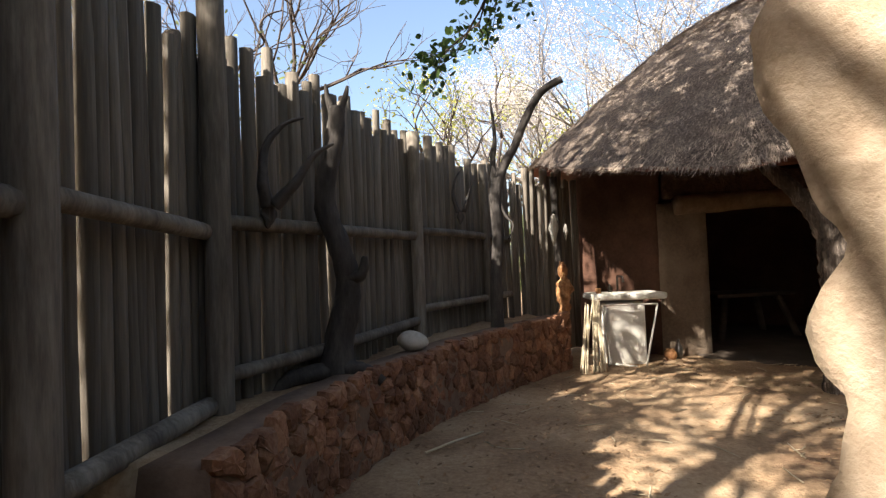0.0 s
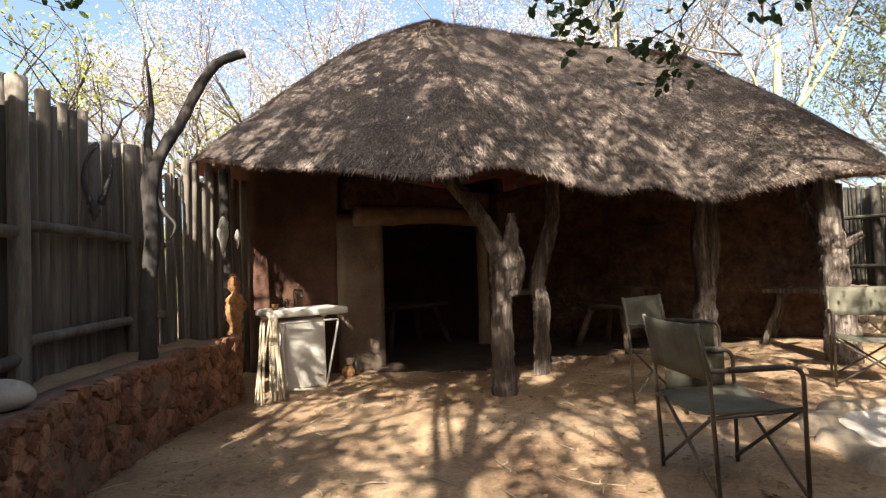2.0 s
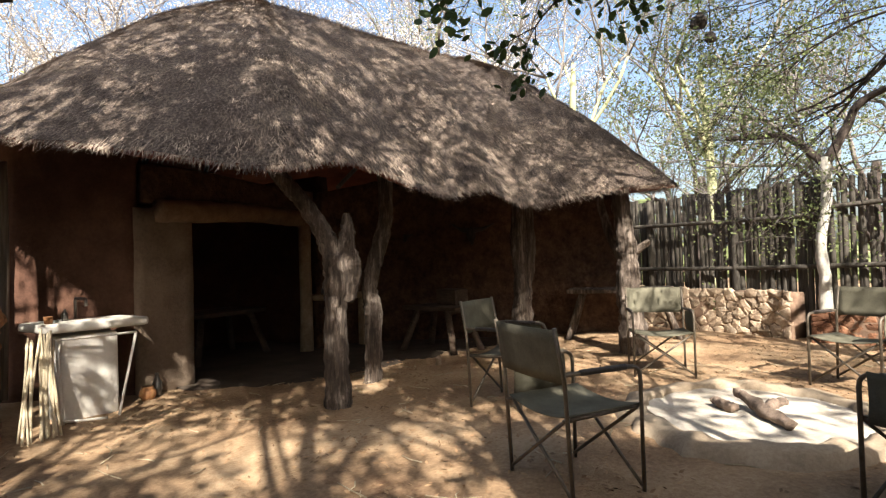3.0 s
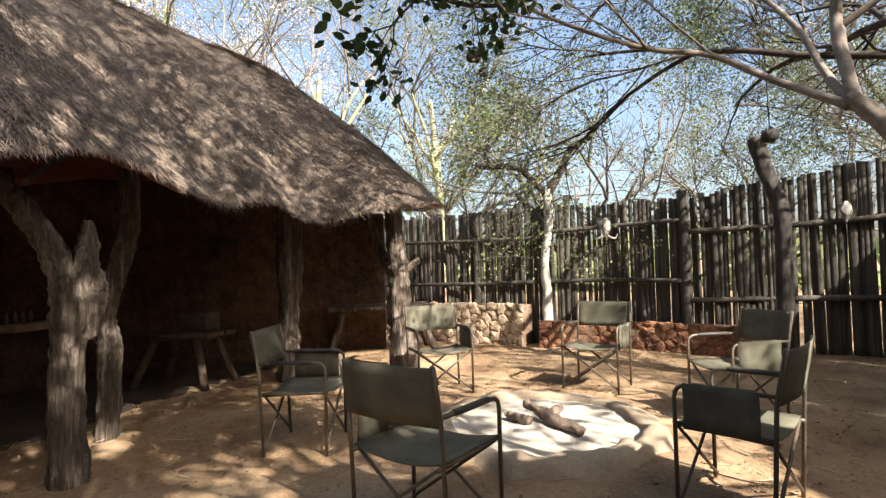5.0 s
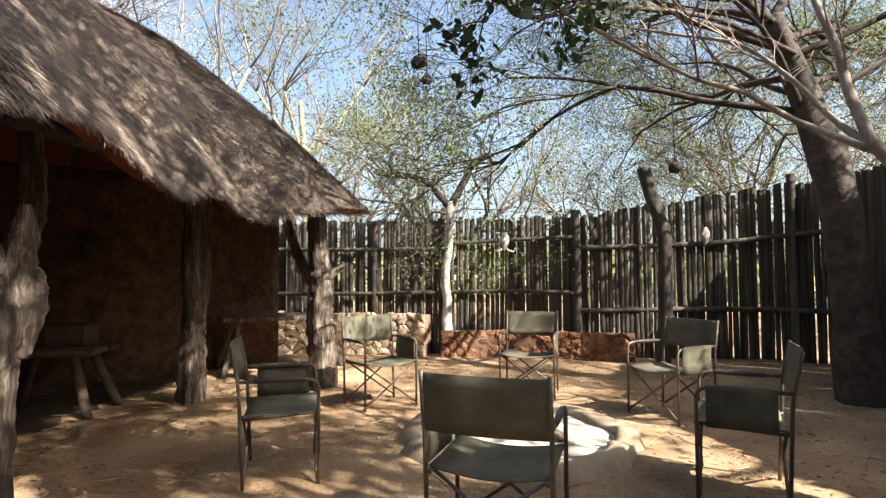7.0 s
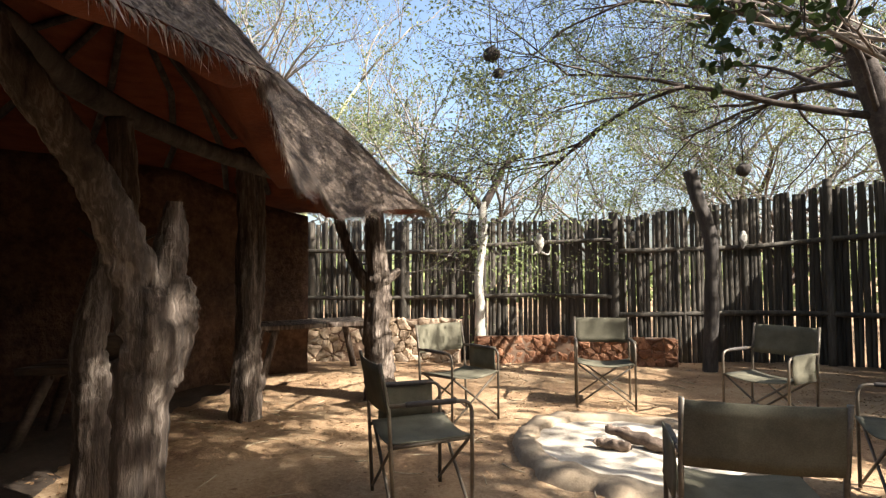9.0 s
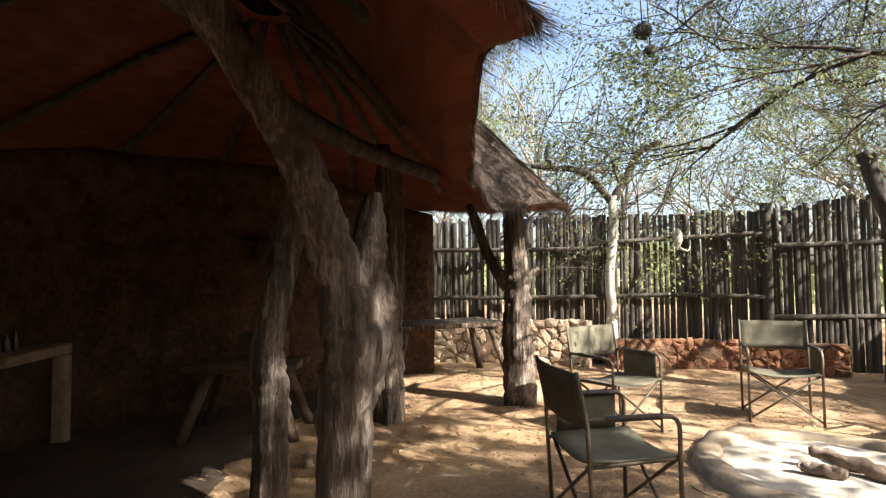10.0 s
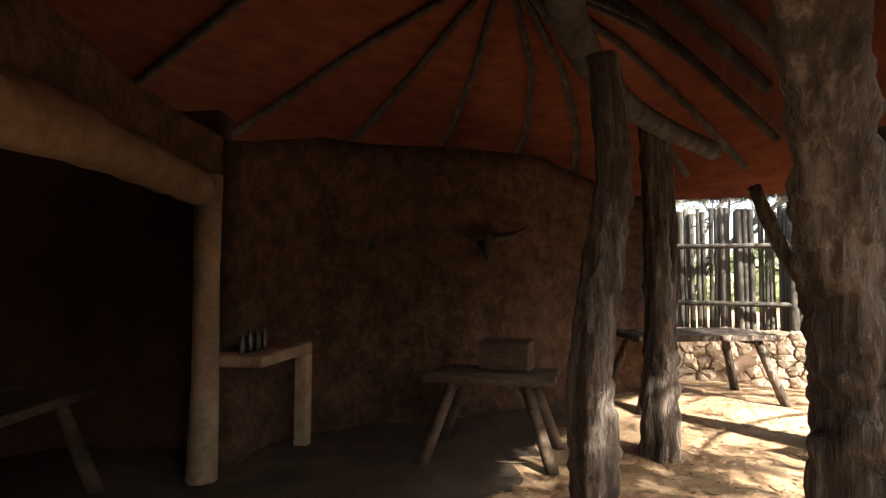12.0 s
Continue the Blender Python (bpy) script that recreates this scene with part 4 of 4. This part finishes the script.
tree("bush_tree", (0.9, 11.6, -0.1), crown_limbs(random.Random(15), 7, 2.0, 1.5, 0.05, 1.1), "slender tree with yellow-green leaves behind the hut", M_BARK, M_YELLOWLEAF, 44, depth=3, split=3, per=7, leaf_size=0.075, around=0.16, spread=0.75, trunk=([(0, 0, -0.1), (0.1, 0, 1.0), (0, 0.1, 2.0), (0, 0, 2.9)], [0.1, 0.09, 0.08, 0.05]), shrink=0.72, group="bush behind the fence")
tree("bare_tree", (-3.6, 9.2, -0.1), crown_limbs(random.Random(6), 6, 2.6, 1.9, 0.07, 1.3), "bare leafless tree behind the fence", M_BARK, None, 41, depth=4, split=3, spread=0.75, trunk=([(0, 0, -0.1), (0.1, 0, 1.2), (0, 0.1, 2.4), (0.1, 0, 3.2)], [0.14, 0.12, 0.1, 0.07]), shrink=0.72)


# ---- dead trees in the yard ----
def snag(name, base, stems, label, mat):
    t = thing(name, base, label, "tree")
    inv = t.matrix_basis.inverted()
    for k, (pts, radii, *own) in enumerate(stems):
        sp = spline(pts, 6)
        q = []
        for a, b in zip(radii, radii[1:]):
            q += [a + (b - a) * j / 6 for j in range(6)]
        q.append(radii[-1])
        tube("trunk" if k == 0 else "limb", sp, q, own[0] if own else mat, t, 14, 0.2, seed=k * 2.3 + base[0]).matrix_parent_inverse = inv
    return t


snag("dead_tree", (-0.72, 3.72, 0.5), [
    ([(-0.72, 3.72, 0.4), (-0.7, 3.74, 0.7), (-0.62, 3.76, 1.1), (-0.68, 3.74, 1.4), (-0.76, 3.73, 1.7), (-0.68, 3.74, 2.1), (-0.66, 3.75, 2.32)], [0.17, 0.1, 0.085, 0.075, 0.07, 0.065, 0.05]),
    ([(-0.62, 3.74, 1.15), (-0.53, 3.72, 1.18), (-0.5, 3.72, 1.3)], [0.06, 0.04, 0.018]),
    ([(-0.67, 3.75, 2.2), (-0.72, 3.75, 2.4), (-0.73, 3.75, 2.48)], [0.035, 0.02, 0.008]),
    ([(-0.66, 3.75, 2.25), (-0.6, 3.75, 2.38), (-0.58, 3.74, 2.46)], [0.03, 0.02, 0.008]),
    ([(-0.7, 3.72, 0.55), (-0.5, 3.62, 0.55), (-0.4, 3.6, 0.48)], [0.07, 0.05, 0.03]),
    ([(-0.72, 3.7, 0.55), (-0.95, 3.5, 0.55), (-1.05, 3.42, 0.46)], [0.07, 0.05, 0.03]),
], "twisted dead tree trunk standing in the planter", M_DEAD)
snag("dead_tree", (0.58, 5.86, 0.5), [
    ([(0.58, 5.86, 0.4), (0.58, 5.86, 1.0), (0.62, 5.86, 1.5), (0.61, 5.86, 1.93), (0.7, 5.85, 2.2), (0.84, 5.83, 2.45), (0.96, 5.81, 2.72), (1.12, 5.78, 2.98), (1.34, 5.73, 3.1)], [0.08, 0.062, 0.06, 0.07, 0.05, 0.045, 0.042, 0.04, 0.036]),
    ([(0.62, 5.86, 2.0), (0.6, 5.86, 2.3), (0.63, 5.86, 2.55), (0.6, 5.87, 2.95)], [0.045, 0.03, 0.022, 0.01]),
    ([(0.63, 5.85, 1.95), (0.7, 5.83, 1.72), (0.78, 5.8, 1.6), (0.72, 5.78, 1.45)], [0.02, 0.014, 0.01, 0.006]),
], "forked dead tree with one crooked cut limb", M_DEAD)
snag("dead_tree", (9.23, 1.33, 0.3), [
    ([(9.22, 1.36, 0.3), (9.22, 1.35, 0.8), (9.2, 1.38, 1.3), (9.23, 1.3, 1.9), (9.24, 1.29, 2.5)], [0.09, 0.075, 0.068, 0.064, 0.075]),
    # upper limbs coloured dark to imitate their silhouette against the sky
    ([(9.24, 1.3, 2.4), (9.2, 1.05, 2.85), (9.18, 0.9, 3.15), (9.13, 0.6, 3.3)], [0.066, 0.058, 0.052, 0.04], M_BARK),
    ([(9.24, 1.3, 2.4), (9.26, 1.6, 2.75), (9.28, 1.85, 2.9), (9.29, 2.2, 2.92), (9.29, 2.52, 2.95)], [0.06, 0.052, 0.046, 0.042, 0.034], M_BARK),
    ([(9.29, 2.2, 2.92), (9.29, 2.28, 3.1), (9.29, 2.25, 3.3)], [0.045, 0.038, 0.026], M_BARK),
], "grey forked dead tree against the fence", M_PALEBARK)
tagged(tube("leaning_post", spline([(7.35, -1.34, -0.1), (7.3, -1.36, 0.9), (7.29, -1.36, 1.8), (7.34, -1.22, 2.35), (7.4, -1.13, 2.8)], 5), 0.095, M_DEAD, None, 12, 0.15), "thick dark leaning post before the fence", "post")


def yard_tree():
    """The smooth-barked tree inside the yard: low fork, three long pale limbs, twigs with a few leaves."""
    limbs = [
        ([(2.2, -0.12, -0.1), (2.24, 0.0, 0.7), (2.36, 0.26, 1.4), (2.5, 0.5, 1.82), (2.57, 0.6, 1.97)], [0.07, 0.056, 0.045, 0.038, 0.034]),
        ([(2.55, 0.58, 1.92), (2.7, 0.55, 2.25), (2.82, 0.49, 2.55), (3.0, 0.45, 2.95), (3.1, 0.5, 3.5)], [0.03, 0.026, 0.024, 0.02, 0.014]),
        ([(2.56, 0.6, 1.93), (2.85, 0.55, 2.2), (3.14, 0.5, 2.5), (3.5, 0.55, 2.85), (3.95, 0.75, 3.1), (4.4, 1.0, 3.35)], [0.023, 0.018, 0.016, 0.014, 0.011, 0.007]),
        ([(2.57, 0.6, 1.93), (2.83, 0.76, 2.13), (2.91, 1.02, 2.3), (2.88, 1.32, 2.34), (2.95, 1.65, 2.5), (3.1, 2.0, 2.75)], [0.022, 0.016, 0.014, 0.012, 0.01, 0.006]),
        ([(2.74, 0.53, 2.32), (2.6, 0.3, 2.5), (2.5, 0.05, 2.8)], [0.018, 0.014, 0.009]),
    ]
    t = snag("yard_tree", (2.2, -0.12, -0.1), limbs, "low-forking tree with smooth pale-brown limbs inside the yard", M_SMOOTHBARK)
    tinv = t.matrix_basis.inverted()
    r = random.Random(14)
    twigs, tips = [], []
    for pts, radii in limbs[1:]:
        sp = spline(pts, 6)
        for k in range(len(sp) // 3, len(sp), 4):
            d = sp[min(k + 1, len(sp) - 1)] - sp[k - 1]
            grow(sp[k], d.normalized() + Vector((r.uniform(-0.8, 0.8), r.uniform(-0.8, 0.8), r.uniform(-0.3, 0.8))), 0.5, 0.009, 2, r, twigs, tips, 3, 0.7, 0.0, 0.7)
    tagged(soup("twig_tangle", *join(twigs), M_SMOOTHBARK, t), kind="stuff").matrix_parent_inverse = tinv
    v, f = leaves([q for q in tips if r.random() < 0.35], 2, 0.05, 0.05, r, 0.55)
    soup("foliage", v, f, M_LEAF, t, smooth=False).matrix_parent_inverse = tinv


yard_tree()

# ---- skulls and horns ----
def skull_mesh(name, length, width, parent, mat=M_BONE):
    """A long animal skull, hanging nose down along -z, facing -y."""
    bm = bmesh.new()
    bmesh.ops.create_uvsphere(bm, u_segments=14, v_segments=12, radius=0.5)
    for v in bm.verts:
        z = v.co.z
        taper = 1.0 if z > 0.1 else 1.0 - 0.85 * (0.1 - z)
        v.co = Vector((v.co.x * width * taper, v.co.y * width * 0.75 * taper, z * length))
        for s in (-1, 1):
            e = Vector((s * width * 0.3, -width * 0.3, length * 0.12))
            d = (v.co - e).length
            if d < width * 0.22:
                v.co.y += width * 0.16
        if abs(z - 0.08) < 0.12:
            v.co.x *= 1.25
        if z < -0.3:
            v.co.y += width * 0.1
        v.co.x *= 1 + 0.2 * noise.noise(v.co * 16)
    return part(name, bm, mat, parent)


def horned_skull(name, at, rz, label, horns=(), length=0.3, width=0.16, horn_mat=M_HORN, r0=0.028, bone=M_BONE):
    t = thing(name, at, label, "skull", rz=rz)
    skull_mesh("skull", length, width, t, bone)
    inv = t.matrix_basis.inverted()
    for k, pts in enumerate(horns):
        sp = spline(pts, 6)
        tube("horn", sp, [r0 * (1 - 0.85 * j / (len(sp) - 1)) for j in range(len(sp))], horn_mat, t, 9, 0.12, seed=k).matrix_parent_inverse = inv
    return t


horned_skull("horned_skull", (-0.98, 3.22, 1.55), 60, "antelope skull with long dark curved horns on the fence", [
    [(-0.98, 3.2, 1.6), (-0.99, 3.16, 1.75), (-0.97, 3.17, 1.94), (-0.87, 3.2, 2.07), (-0.76, 3.22, 2.11)],
    [(-0.94, 3.2, 1.6), (-0.81, 3.21, 1.74), (-0.71, 3.23, 1.89), (-0.6, 3.26, 1.96)]], 0.16, 0.1, r0=0.042, bone=M_DEAD)
horned_skull("horned_skull", (0.24, 6.05, 1.72), 30, "small antelope skull with short curved horns on the fence", [
    [(0.22, 6.07, 1.78), (0.17, 6.08, 1.98), (0.2, 6.08, 2.15), (0.28, 6.07, 2.26)], [(0.28, 6.06, 1.78), (0.35, 6.06, 2.0), (0.37, 6.06, 2.15)]], 0.16, 0.08, r0=0.03, bone=M_DEAD)
horned_skull("tusked_skull", (8.93, 0.45, 1.83), -75, "bleached skull with curled tusks hanging on the fence", [
    [(8.93, 0.5, 1.7), (8.9, 0.6, 1.66), (8.9, 0.64, 1.73)], [(8.93, 0.42, 1.7), (8.9, 0.32, 1.66), (8.9, 0.28, 1.73)]], 0.32, 0.16, M_BONE, 0.022)
horned_skull("horned_skull", (8.38, -0.88, 1.92), -60, "dark wide horns hanging on the pole fence", [
    [(8.4, -0.86, 1.97), (8.46, -0.72, 2.1), (8.5, -0.66, 2.33)], [(8.38, -0.9, 1.97), (8.36, -1.04, 2.08), (8.36, -1.08, 2.33)]], 0.2, 0.12, r0=0.03)
horned_skull("small_skull", (7.72, -2.35, 1.86), -80, "small bleached skull hanging on the pole fence", (), 0.28, 0.14)
horned_skull("horned_skull", (7.68, 6.1, 1.62), -105, "dark mounted skull with spread horns on the mud wall", [
    [(7.67, 6.14, 1.72), (7.63, 6.27, 1.74), (7.58, 6.44, 1.86)], [(7.67, 6.04, 1.72), (7.7, 5.87, 1.74), (7.74, 5.7, 1.82)]], 0.3, 0.16, r0=0.05, bone=M_DEAD)
horned_skull("horned_skull", (7.3, 7.2, 1.62), -130, "short-horned skull mounted on the mud wall", [
    [(7.27, 7.24, 1.67), (7.2, 7.32, 1.66)], [(7.3, 7.15, 1.67), (7.36, 7.05, 1.7)]], 0.2, 0.12, r0=0.025, bone=M_DEAD)
tagged(tube("eave_pole", spline([(1.52, 7.25, -0.15), (1.54, 7.22, 1.0), (1.52, 7.25, 2.3)], 4), 0.05, M_DEAD, None, 10, 0.15), "dark slender pole under the eave", "post")
horned_skull("long_skull", (1.47, 7.1, 1.6), 10, "long bleached skull hanging beneath the eave", (), 0.42, 0.11)
horned_skull("small_skull", (1.64, 7.17, 1.57), 10, "small pale jawbone hanging beneath the eave", (), 0.22, 0.06)
tagged(tube("root_ornament", spline([(9.6, 2.1, 1.84), (9.5, 1.95, 1.68), (9.42, 1.78, 1.65), (9.34, 1.62, 1.56)], 5), [0.02, 0.03, 0.035, 0.04, 0.03, 0.03, 0.035, 0.03, 0.03, 0.03, 0.03, 0.035, 0.03, 0.02, 0.02, 0.012], M_DEAD, None, 8, 0.2), "dark twisted root hung on the fence rail", "root")

# pale boulder on the planter wall
bm = bmesh.new()
bmesh.ops.create_icosphere(bm, subdivisions=3, radius=0.11)
for v in bm.verts:
    v.co = Vector((v.co.x * 1.15, v.co.y * 0.9, v.co.z * 0.75)) * (1 + 0.25 * noise.noise(v.co * 8))
tagged(part("boulder", bm, M_ASH), "pale rounded stone resting on the planter wall", "stone").matrix_basis = pose(-0.25, 4.48, 0.62)
# carved figure: one plain shape
bm = bmesh.new()
prof = [(0.075, 0.0), (0.085, 0.06), (0.07, 0.16), (0.1, 0.26), (0.115, 0.36), (0.095, 0.44), (0.05, 0.49), (0.062, 0.55), (0.07, 0.61), (0.05, 0.68), (0.015, 0.73)]
rings = []
for r0, z in prof:
    rings.append([bm.verts.new((r0 * math.cos(a) * (1 + 0.18 * math.sin(3 * a + z * 20)), r0 * 0.85 * math.sin(a) * (1 + 0.15 * math.cos(2 * a + z * 14)), z)) for a in [6.283 * k / 16 for k in range(16)]])
for a, b in zip(rings, rings[1:]):
    for k in range(16):
        bm.faces.new((a[k], a[(k + 1) % 16], b[(k + 1) % 16], b[k]))
bm.faces.new(rings[0][::-1])
bm.faces.new(rings[-1])
bmesh.ops.subdivide_edges(bm, edges=bm.edges[:], cuts=2, use_grid_fill=True, smooth=0.4)
for v in bm.verts:
    v.co += Vector((v.co.x, v.co.y, 0)).normalized() * (0.035 * noise.noise(v.co * 13) + 0.02 * noise.noise(v.co * 31))
    v.co *= 0.88
tagged(part("carved_statue", bm, M_CARVED), "small carved orange-brown wooden statue on the wall end", "statue").matrix_basis = pose(1.5, 6.8, 0.55)

# cut sticks leaning on the basin
sticks = thing("stick_bundle", (1.75, 6.55, -0.08), "bundle of pale cut sticks leaning on the basin", "sticks")
sinv = sticks.matrix_basis.inverted()
qr = random.Random(9)
for k in range(20):
    x = 1.52 + 0.36 * qr.random()
    tx = 1.74 + 0.2 * (x - 1.52) / 0.36 + qr.uniform(-0.05, 0.05)
    pts = [(x, 6.35 + qr.uniform(-0.08, 0.1), -0.09), ((x + tx) / 2 + qr.uniform(-0.02, 0.02), 6.55, 0.32), (tx, 6.72, qr.uniform(0.64, 0.76))]
    tube("stick", spline(pts, 3), qr.uniform(0.008, 0.014), M_STRAWSTICK, sticks, 6).matrix_parent_inverse = sinv
# light metal stand before the basin
stand = thing("metal_stand", (2.3, 6.72, -0.1), "thin pale metal stand in front of the basin", "stand")
vinv = stand.matrix_basis.inverted()
for name, pts in (("top_bar", [(1.95, 6.74, 0.64), (2.6, 6.7, 0.64)]), ("leg", [(2.6, 6.7, 0.64), (2.42, 6.66, -0.1)]), ("leg", [(1.95, 6.74, 0.64), (1.98, 6.7, -0.1)]), ("foot_bar", [(1.98, 6.7, -0.06), (2.25, 6.5, -0.06)])):
    tube(name, pts, 0.012, M_LIME, stand, 8).matrix_parent_inverse = vinv


def pot(name, at, prof, mat, label, category):
    bm = bmesh.new()
    rings = [[bm.verts.new((r * math.cos(6.283 * k / 14), r * math.sin(6.283 * k / 14), z)) for k in range(14)] for r, z in prof]
    for a, b in zip(rings, rings[1:]):
        for k in range(14):
            bm.faces.new((a[k], a[(k + 1) % 14], b[(k + 1) % 14], b[k]))
    bm.faces.new(rings[0][::-1])
    bm.faces.new(rings[-1])
    ob = tagged(part(name, bm, mat), label, category)
    ob.matrix_basis = pose(*at)
    return ob


BOTTLE = [(0.03, 0), (0.034, 0.02), (0.034, 0.11), (0.014, 0.15), (0.012, 0.18), (0.016, 0.185)]
CUP = [(0.03, 0), (0.038, 0.07), (0.034, 0.07), (0.028, 0.01)]
pot("soap_bottle", (2.16, 7.12, 0.77), [(r * 0.8, z * 0.6) for r, z in BOTTLE], M_TAP, "small dark soap bottle on the basin", "bottle")
pot("cup", (1.95, 6.9, 0.77), CUP, M_CARVED, "small clay cup on the basin edge", "cup")
pot("bottle", (3.0, 7.1, -0.1), [(r * 1.3, z * 1.3) for r, z in BOTTLE], M_TAP, "dark bottle standing by the plastered pillar", "bottle")
pot("clay_pot", (2.85, 7.0, -0.1), [(0.05, 0), (0.08, 0.05), (0.075, 0.1), (0.05, 0.13), (0.06, 0.14)], M_CARVED, "small clay pot on the ground by the pillar", "pot")
pot("lantern", (5.56, 5.3, -0.07), [(0.04, 0), (0.045, 0.02), (0.035, 0.03), (0.035, 0.09), (0.045, 0.1), (0.015, 0.12)], M_CEMENT, "small pale ground lantern at the verandah edge", "lantern")
for k in range(4):
    pot("bottle", (5.9 + 0.11 * k, 7.72, 0.765), [(r * (0.7 + 0.1 * (k % 3)), z * (0.7 + 0.12 * (k % 2))) for r, z in BOTTLE], M_TAP, "dark bottle on the masonry shelf", "bottle")


# ---- rustic plank tables ----
def plank_table(name, at, rz, length, width, height, label, planks=3, mat=M_DARKWOOD):
    t = thing(name, at, label, "table", rz=rz)
    w = width / planks
    for k in range(planks):
        bm = bmesh.new()
        y = -width / 2 + w * (k + 0.5)
        slab(bm, (-length / 2 + rng.uniform(-0.03, 0.03), y - w * 0.48, height - 0.055), (length / 2 + rng.uniform(-0.03, 0.03), y + w * 0.48, height), 0.012, 0.008)
        part("plank", bm, mat, t)
    for sx in (-1, 1):
        for sy in (-1, 1):
            tube("leg", [(sx * (length / 2 + 0.02), sy * (width / 2 + 0.02), -0.03), (sx * (length / 2 - 0.2), sy * (width / 2 - 0.12), height - 0.06)], [0.05, 0.045], mat, t, 9, 0.12)
        bm = bmesh.new()
        slab(bm, (sx * (length / 2 - 0.2) - 0.04, -width / 2 + 0.08, height - 0.11), (sx * (length / 2 - 0.2) + 0.04, width / 2 - 0.08, height - 0.056), 0.01)
        part("cross_bar", bm, mat, t)
    return t


plank_table("plank_table", (8.62, 3.97, 0.0), 107, 1.55, 0.8, 0.73, "rough weathered plank table with splayed legs outdoors", 3, M_POST)
plank_table("plank_table", (6.55, 5.95, -0.07), 85, 0.95, 0.6, 0.66, "dark rustic plank table inside the verandah")
plank_table("plank_table", (4.7, 8.7, -0.1), 10, 1.3, 0.7, 0.7, "dark plank table in the inner room")
bm = bmesh.new()
slab(bm, (-0.2, -0.13, 0), (0.2, 0.13, 0.22), 0.015, 0.008)
chest = tagged(part("wooden_box", bm, M_DARKWOOD), "dark wooden box on the rustic table", "box")
chest.matrix_basis = pose(6.7, 5.85, 0.595, 0, 0, 80)


# ---- weaver nests in the thorn tree ----
def nest(at, size, stem):
    t = thing("weaver_nest", at, "small round woven grass nest hanging from a twig", "nest", "weaver nests")
    bm = bmesh.new()
    bmesh.ops.create_icosphere(bm, subdivisions=3, radius=size)
    for v in bm.verts:
        v.co = Vector((v.co.x, v.co.y, v.co.z * (1.2 if v.co.z > 0 else 0.85))) * (1 + 0.3 * noise.noise(v.co * 22))
    part("nest_ball", bm, M_DEAD, t)
    tube("stem", [(0, 0, size * 0.9), (0.02, 0.01, size + stem)], 0.006, M_DEAD, t, 5)


nest((5.98, -0.66, 2.52), 0.075, 0.9)
nest((6.2, 2.3, 3.62), 0.08, 0.5)
nest((6.25, 2.2, 3.45), 0.055, 0.6)

# ---- dry leaves on the ground ----
lv, lf = [], []
gr = random.Random(12)
for k in range(26000):
    x, y = gr.uniform(-0.6, 9.0), gr.uniform(-3.0, 7.0)
    if (x - 4.55) ** 2 + (y - 1.75) ** 2 < 0.7 or noise.noise(Vector((x * 0.9, y * 0.9, 5))) < gr.uniform(-0.5, 0.6):
        continue
    a, s = gr.uniform(0, 6.28), gr.uniform(0.012, 0.03)
    u, w = Vector((math.cos(a) * s, math.sin(a) * s, gr.uniform(-0.004, 0.01))), Vector((-math.sin(a) * s * 0.4, math.cos(a) * s * 0.4, gr.uniform(-0.003, 0.006)))
    c = Vector((x, y, ground_z(x, y) + 0.02 * noise.noise(Vector((x * 4.3, y * 4.3, 3))) + 0.006))
    n = len(lv)
    lv += [c - u, c + w, c + u, c - w]
    lf.append((n, n + 1, n + 2, n + 3))
tagged(soup("leaf_litter", lv, lf, M_DRYLEAF, smooth=False), "scattered dry brown leaves on the sand", "leaves", kind="stuff")

# fallen twigs
tw = []
for k in range(260):
    x, y = gr.uniform(-0.4, 7.5), gr.uniform(-2.5, 6.5)
    if (x - 4.55) ** 2 + (y - 1.75) ** 2 < 0.9:
        continue
    a, L = gr.uniform(0, 6.28), gr.uniform(0.06, 0.3)
    z = ground_z(x, y) + 0.02 * noise.noise(Vector((x * 4.3, y * 4.3, 3))) + 0.006
    p = Vector((x, y, z))
    d = Vector((math.cos(a), math.sin(a), 0)) * L
    tw.append(tube_data([p, p + d * 0.5 + Vector((-d.y, d.x, 0)) * gr.uniform(-0.15, 0.15), p + d], [0.005, 0.004, 0.002], 4))
tagged(soup("fallen_twigs", *join(tw), M_STRAWSTICK), "small dry twigs fallen on the sand", "twigs", kind="stuff")
# a longer bleached stick near the planter
tagged(tube("fallen_stick", [(-0.14, 3.57, 0.03), (0.05, 3.78, 0.03), (0.26, 3.98, 0.025)], [0.009, 0.008, 0.005], M_STRAWSTICK, None, 6), "pale dry stick lying on the sand", "stick")
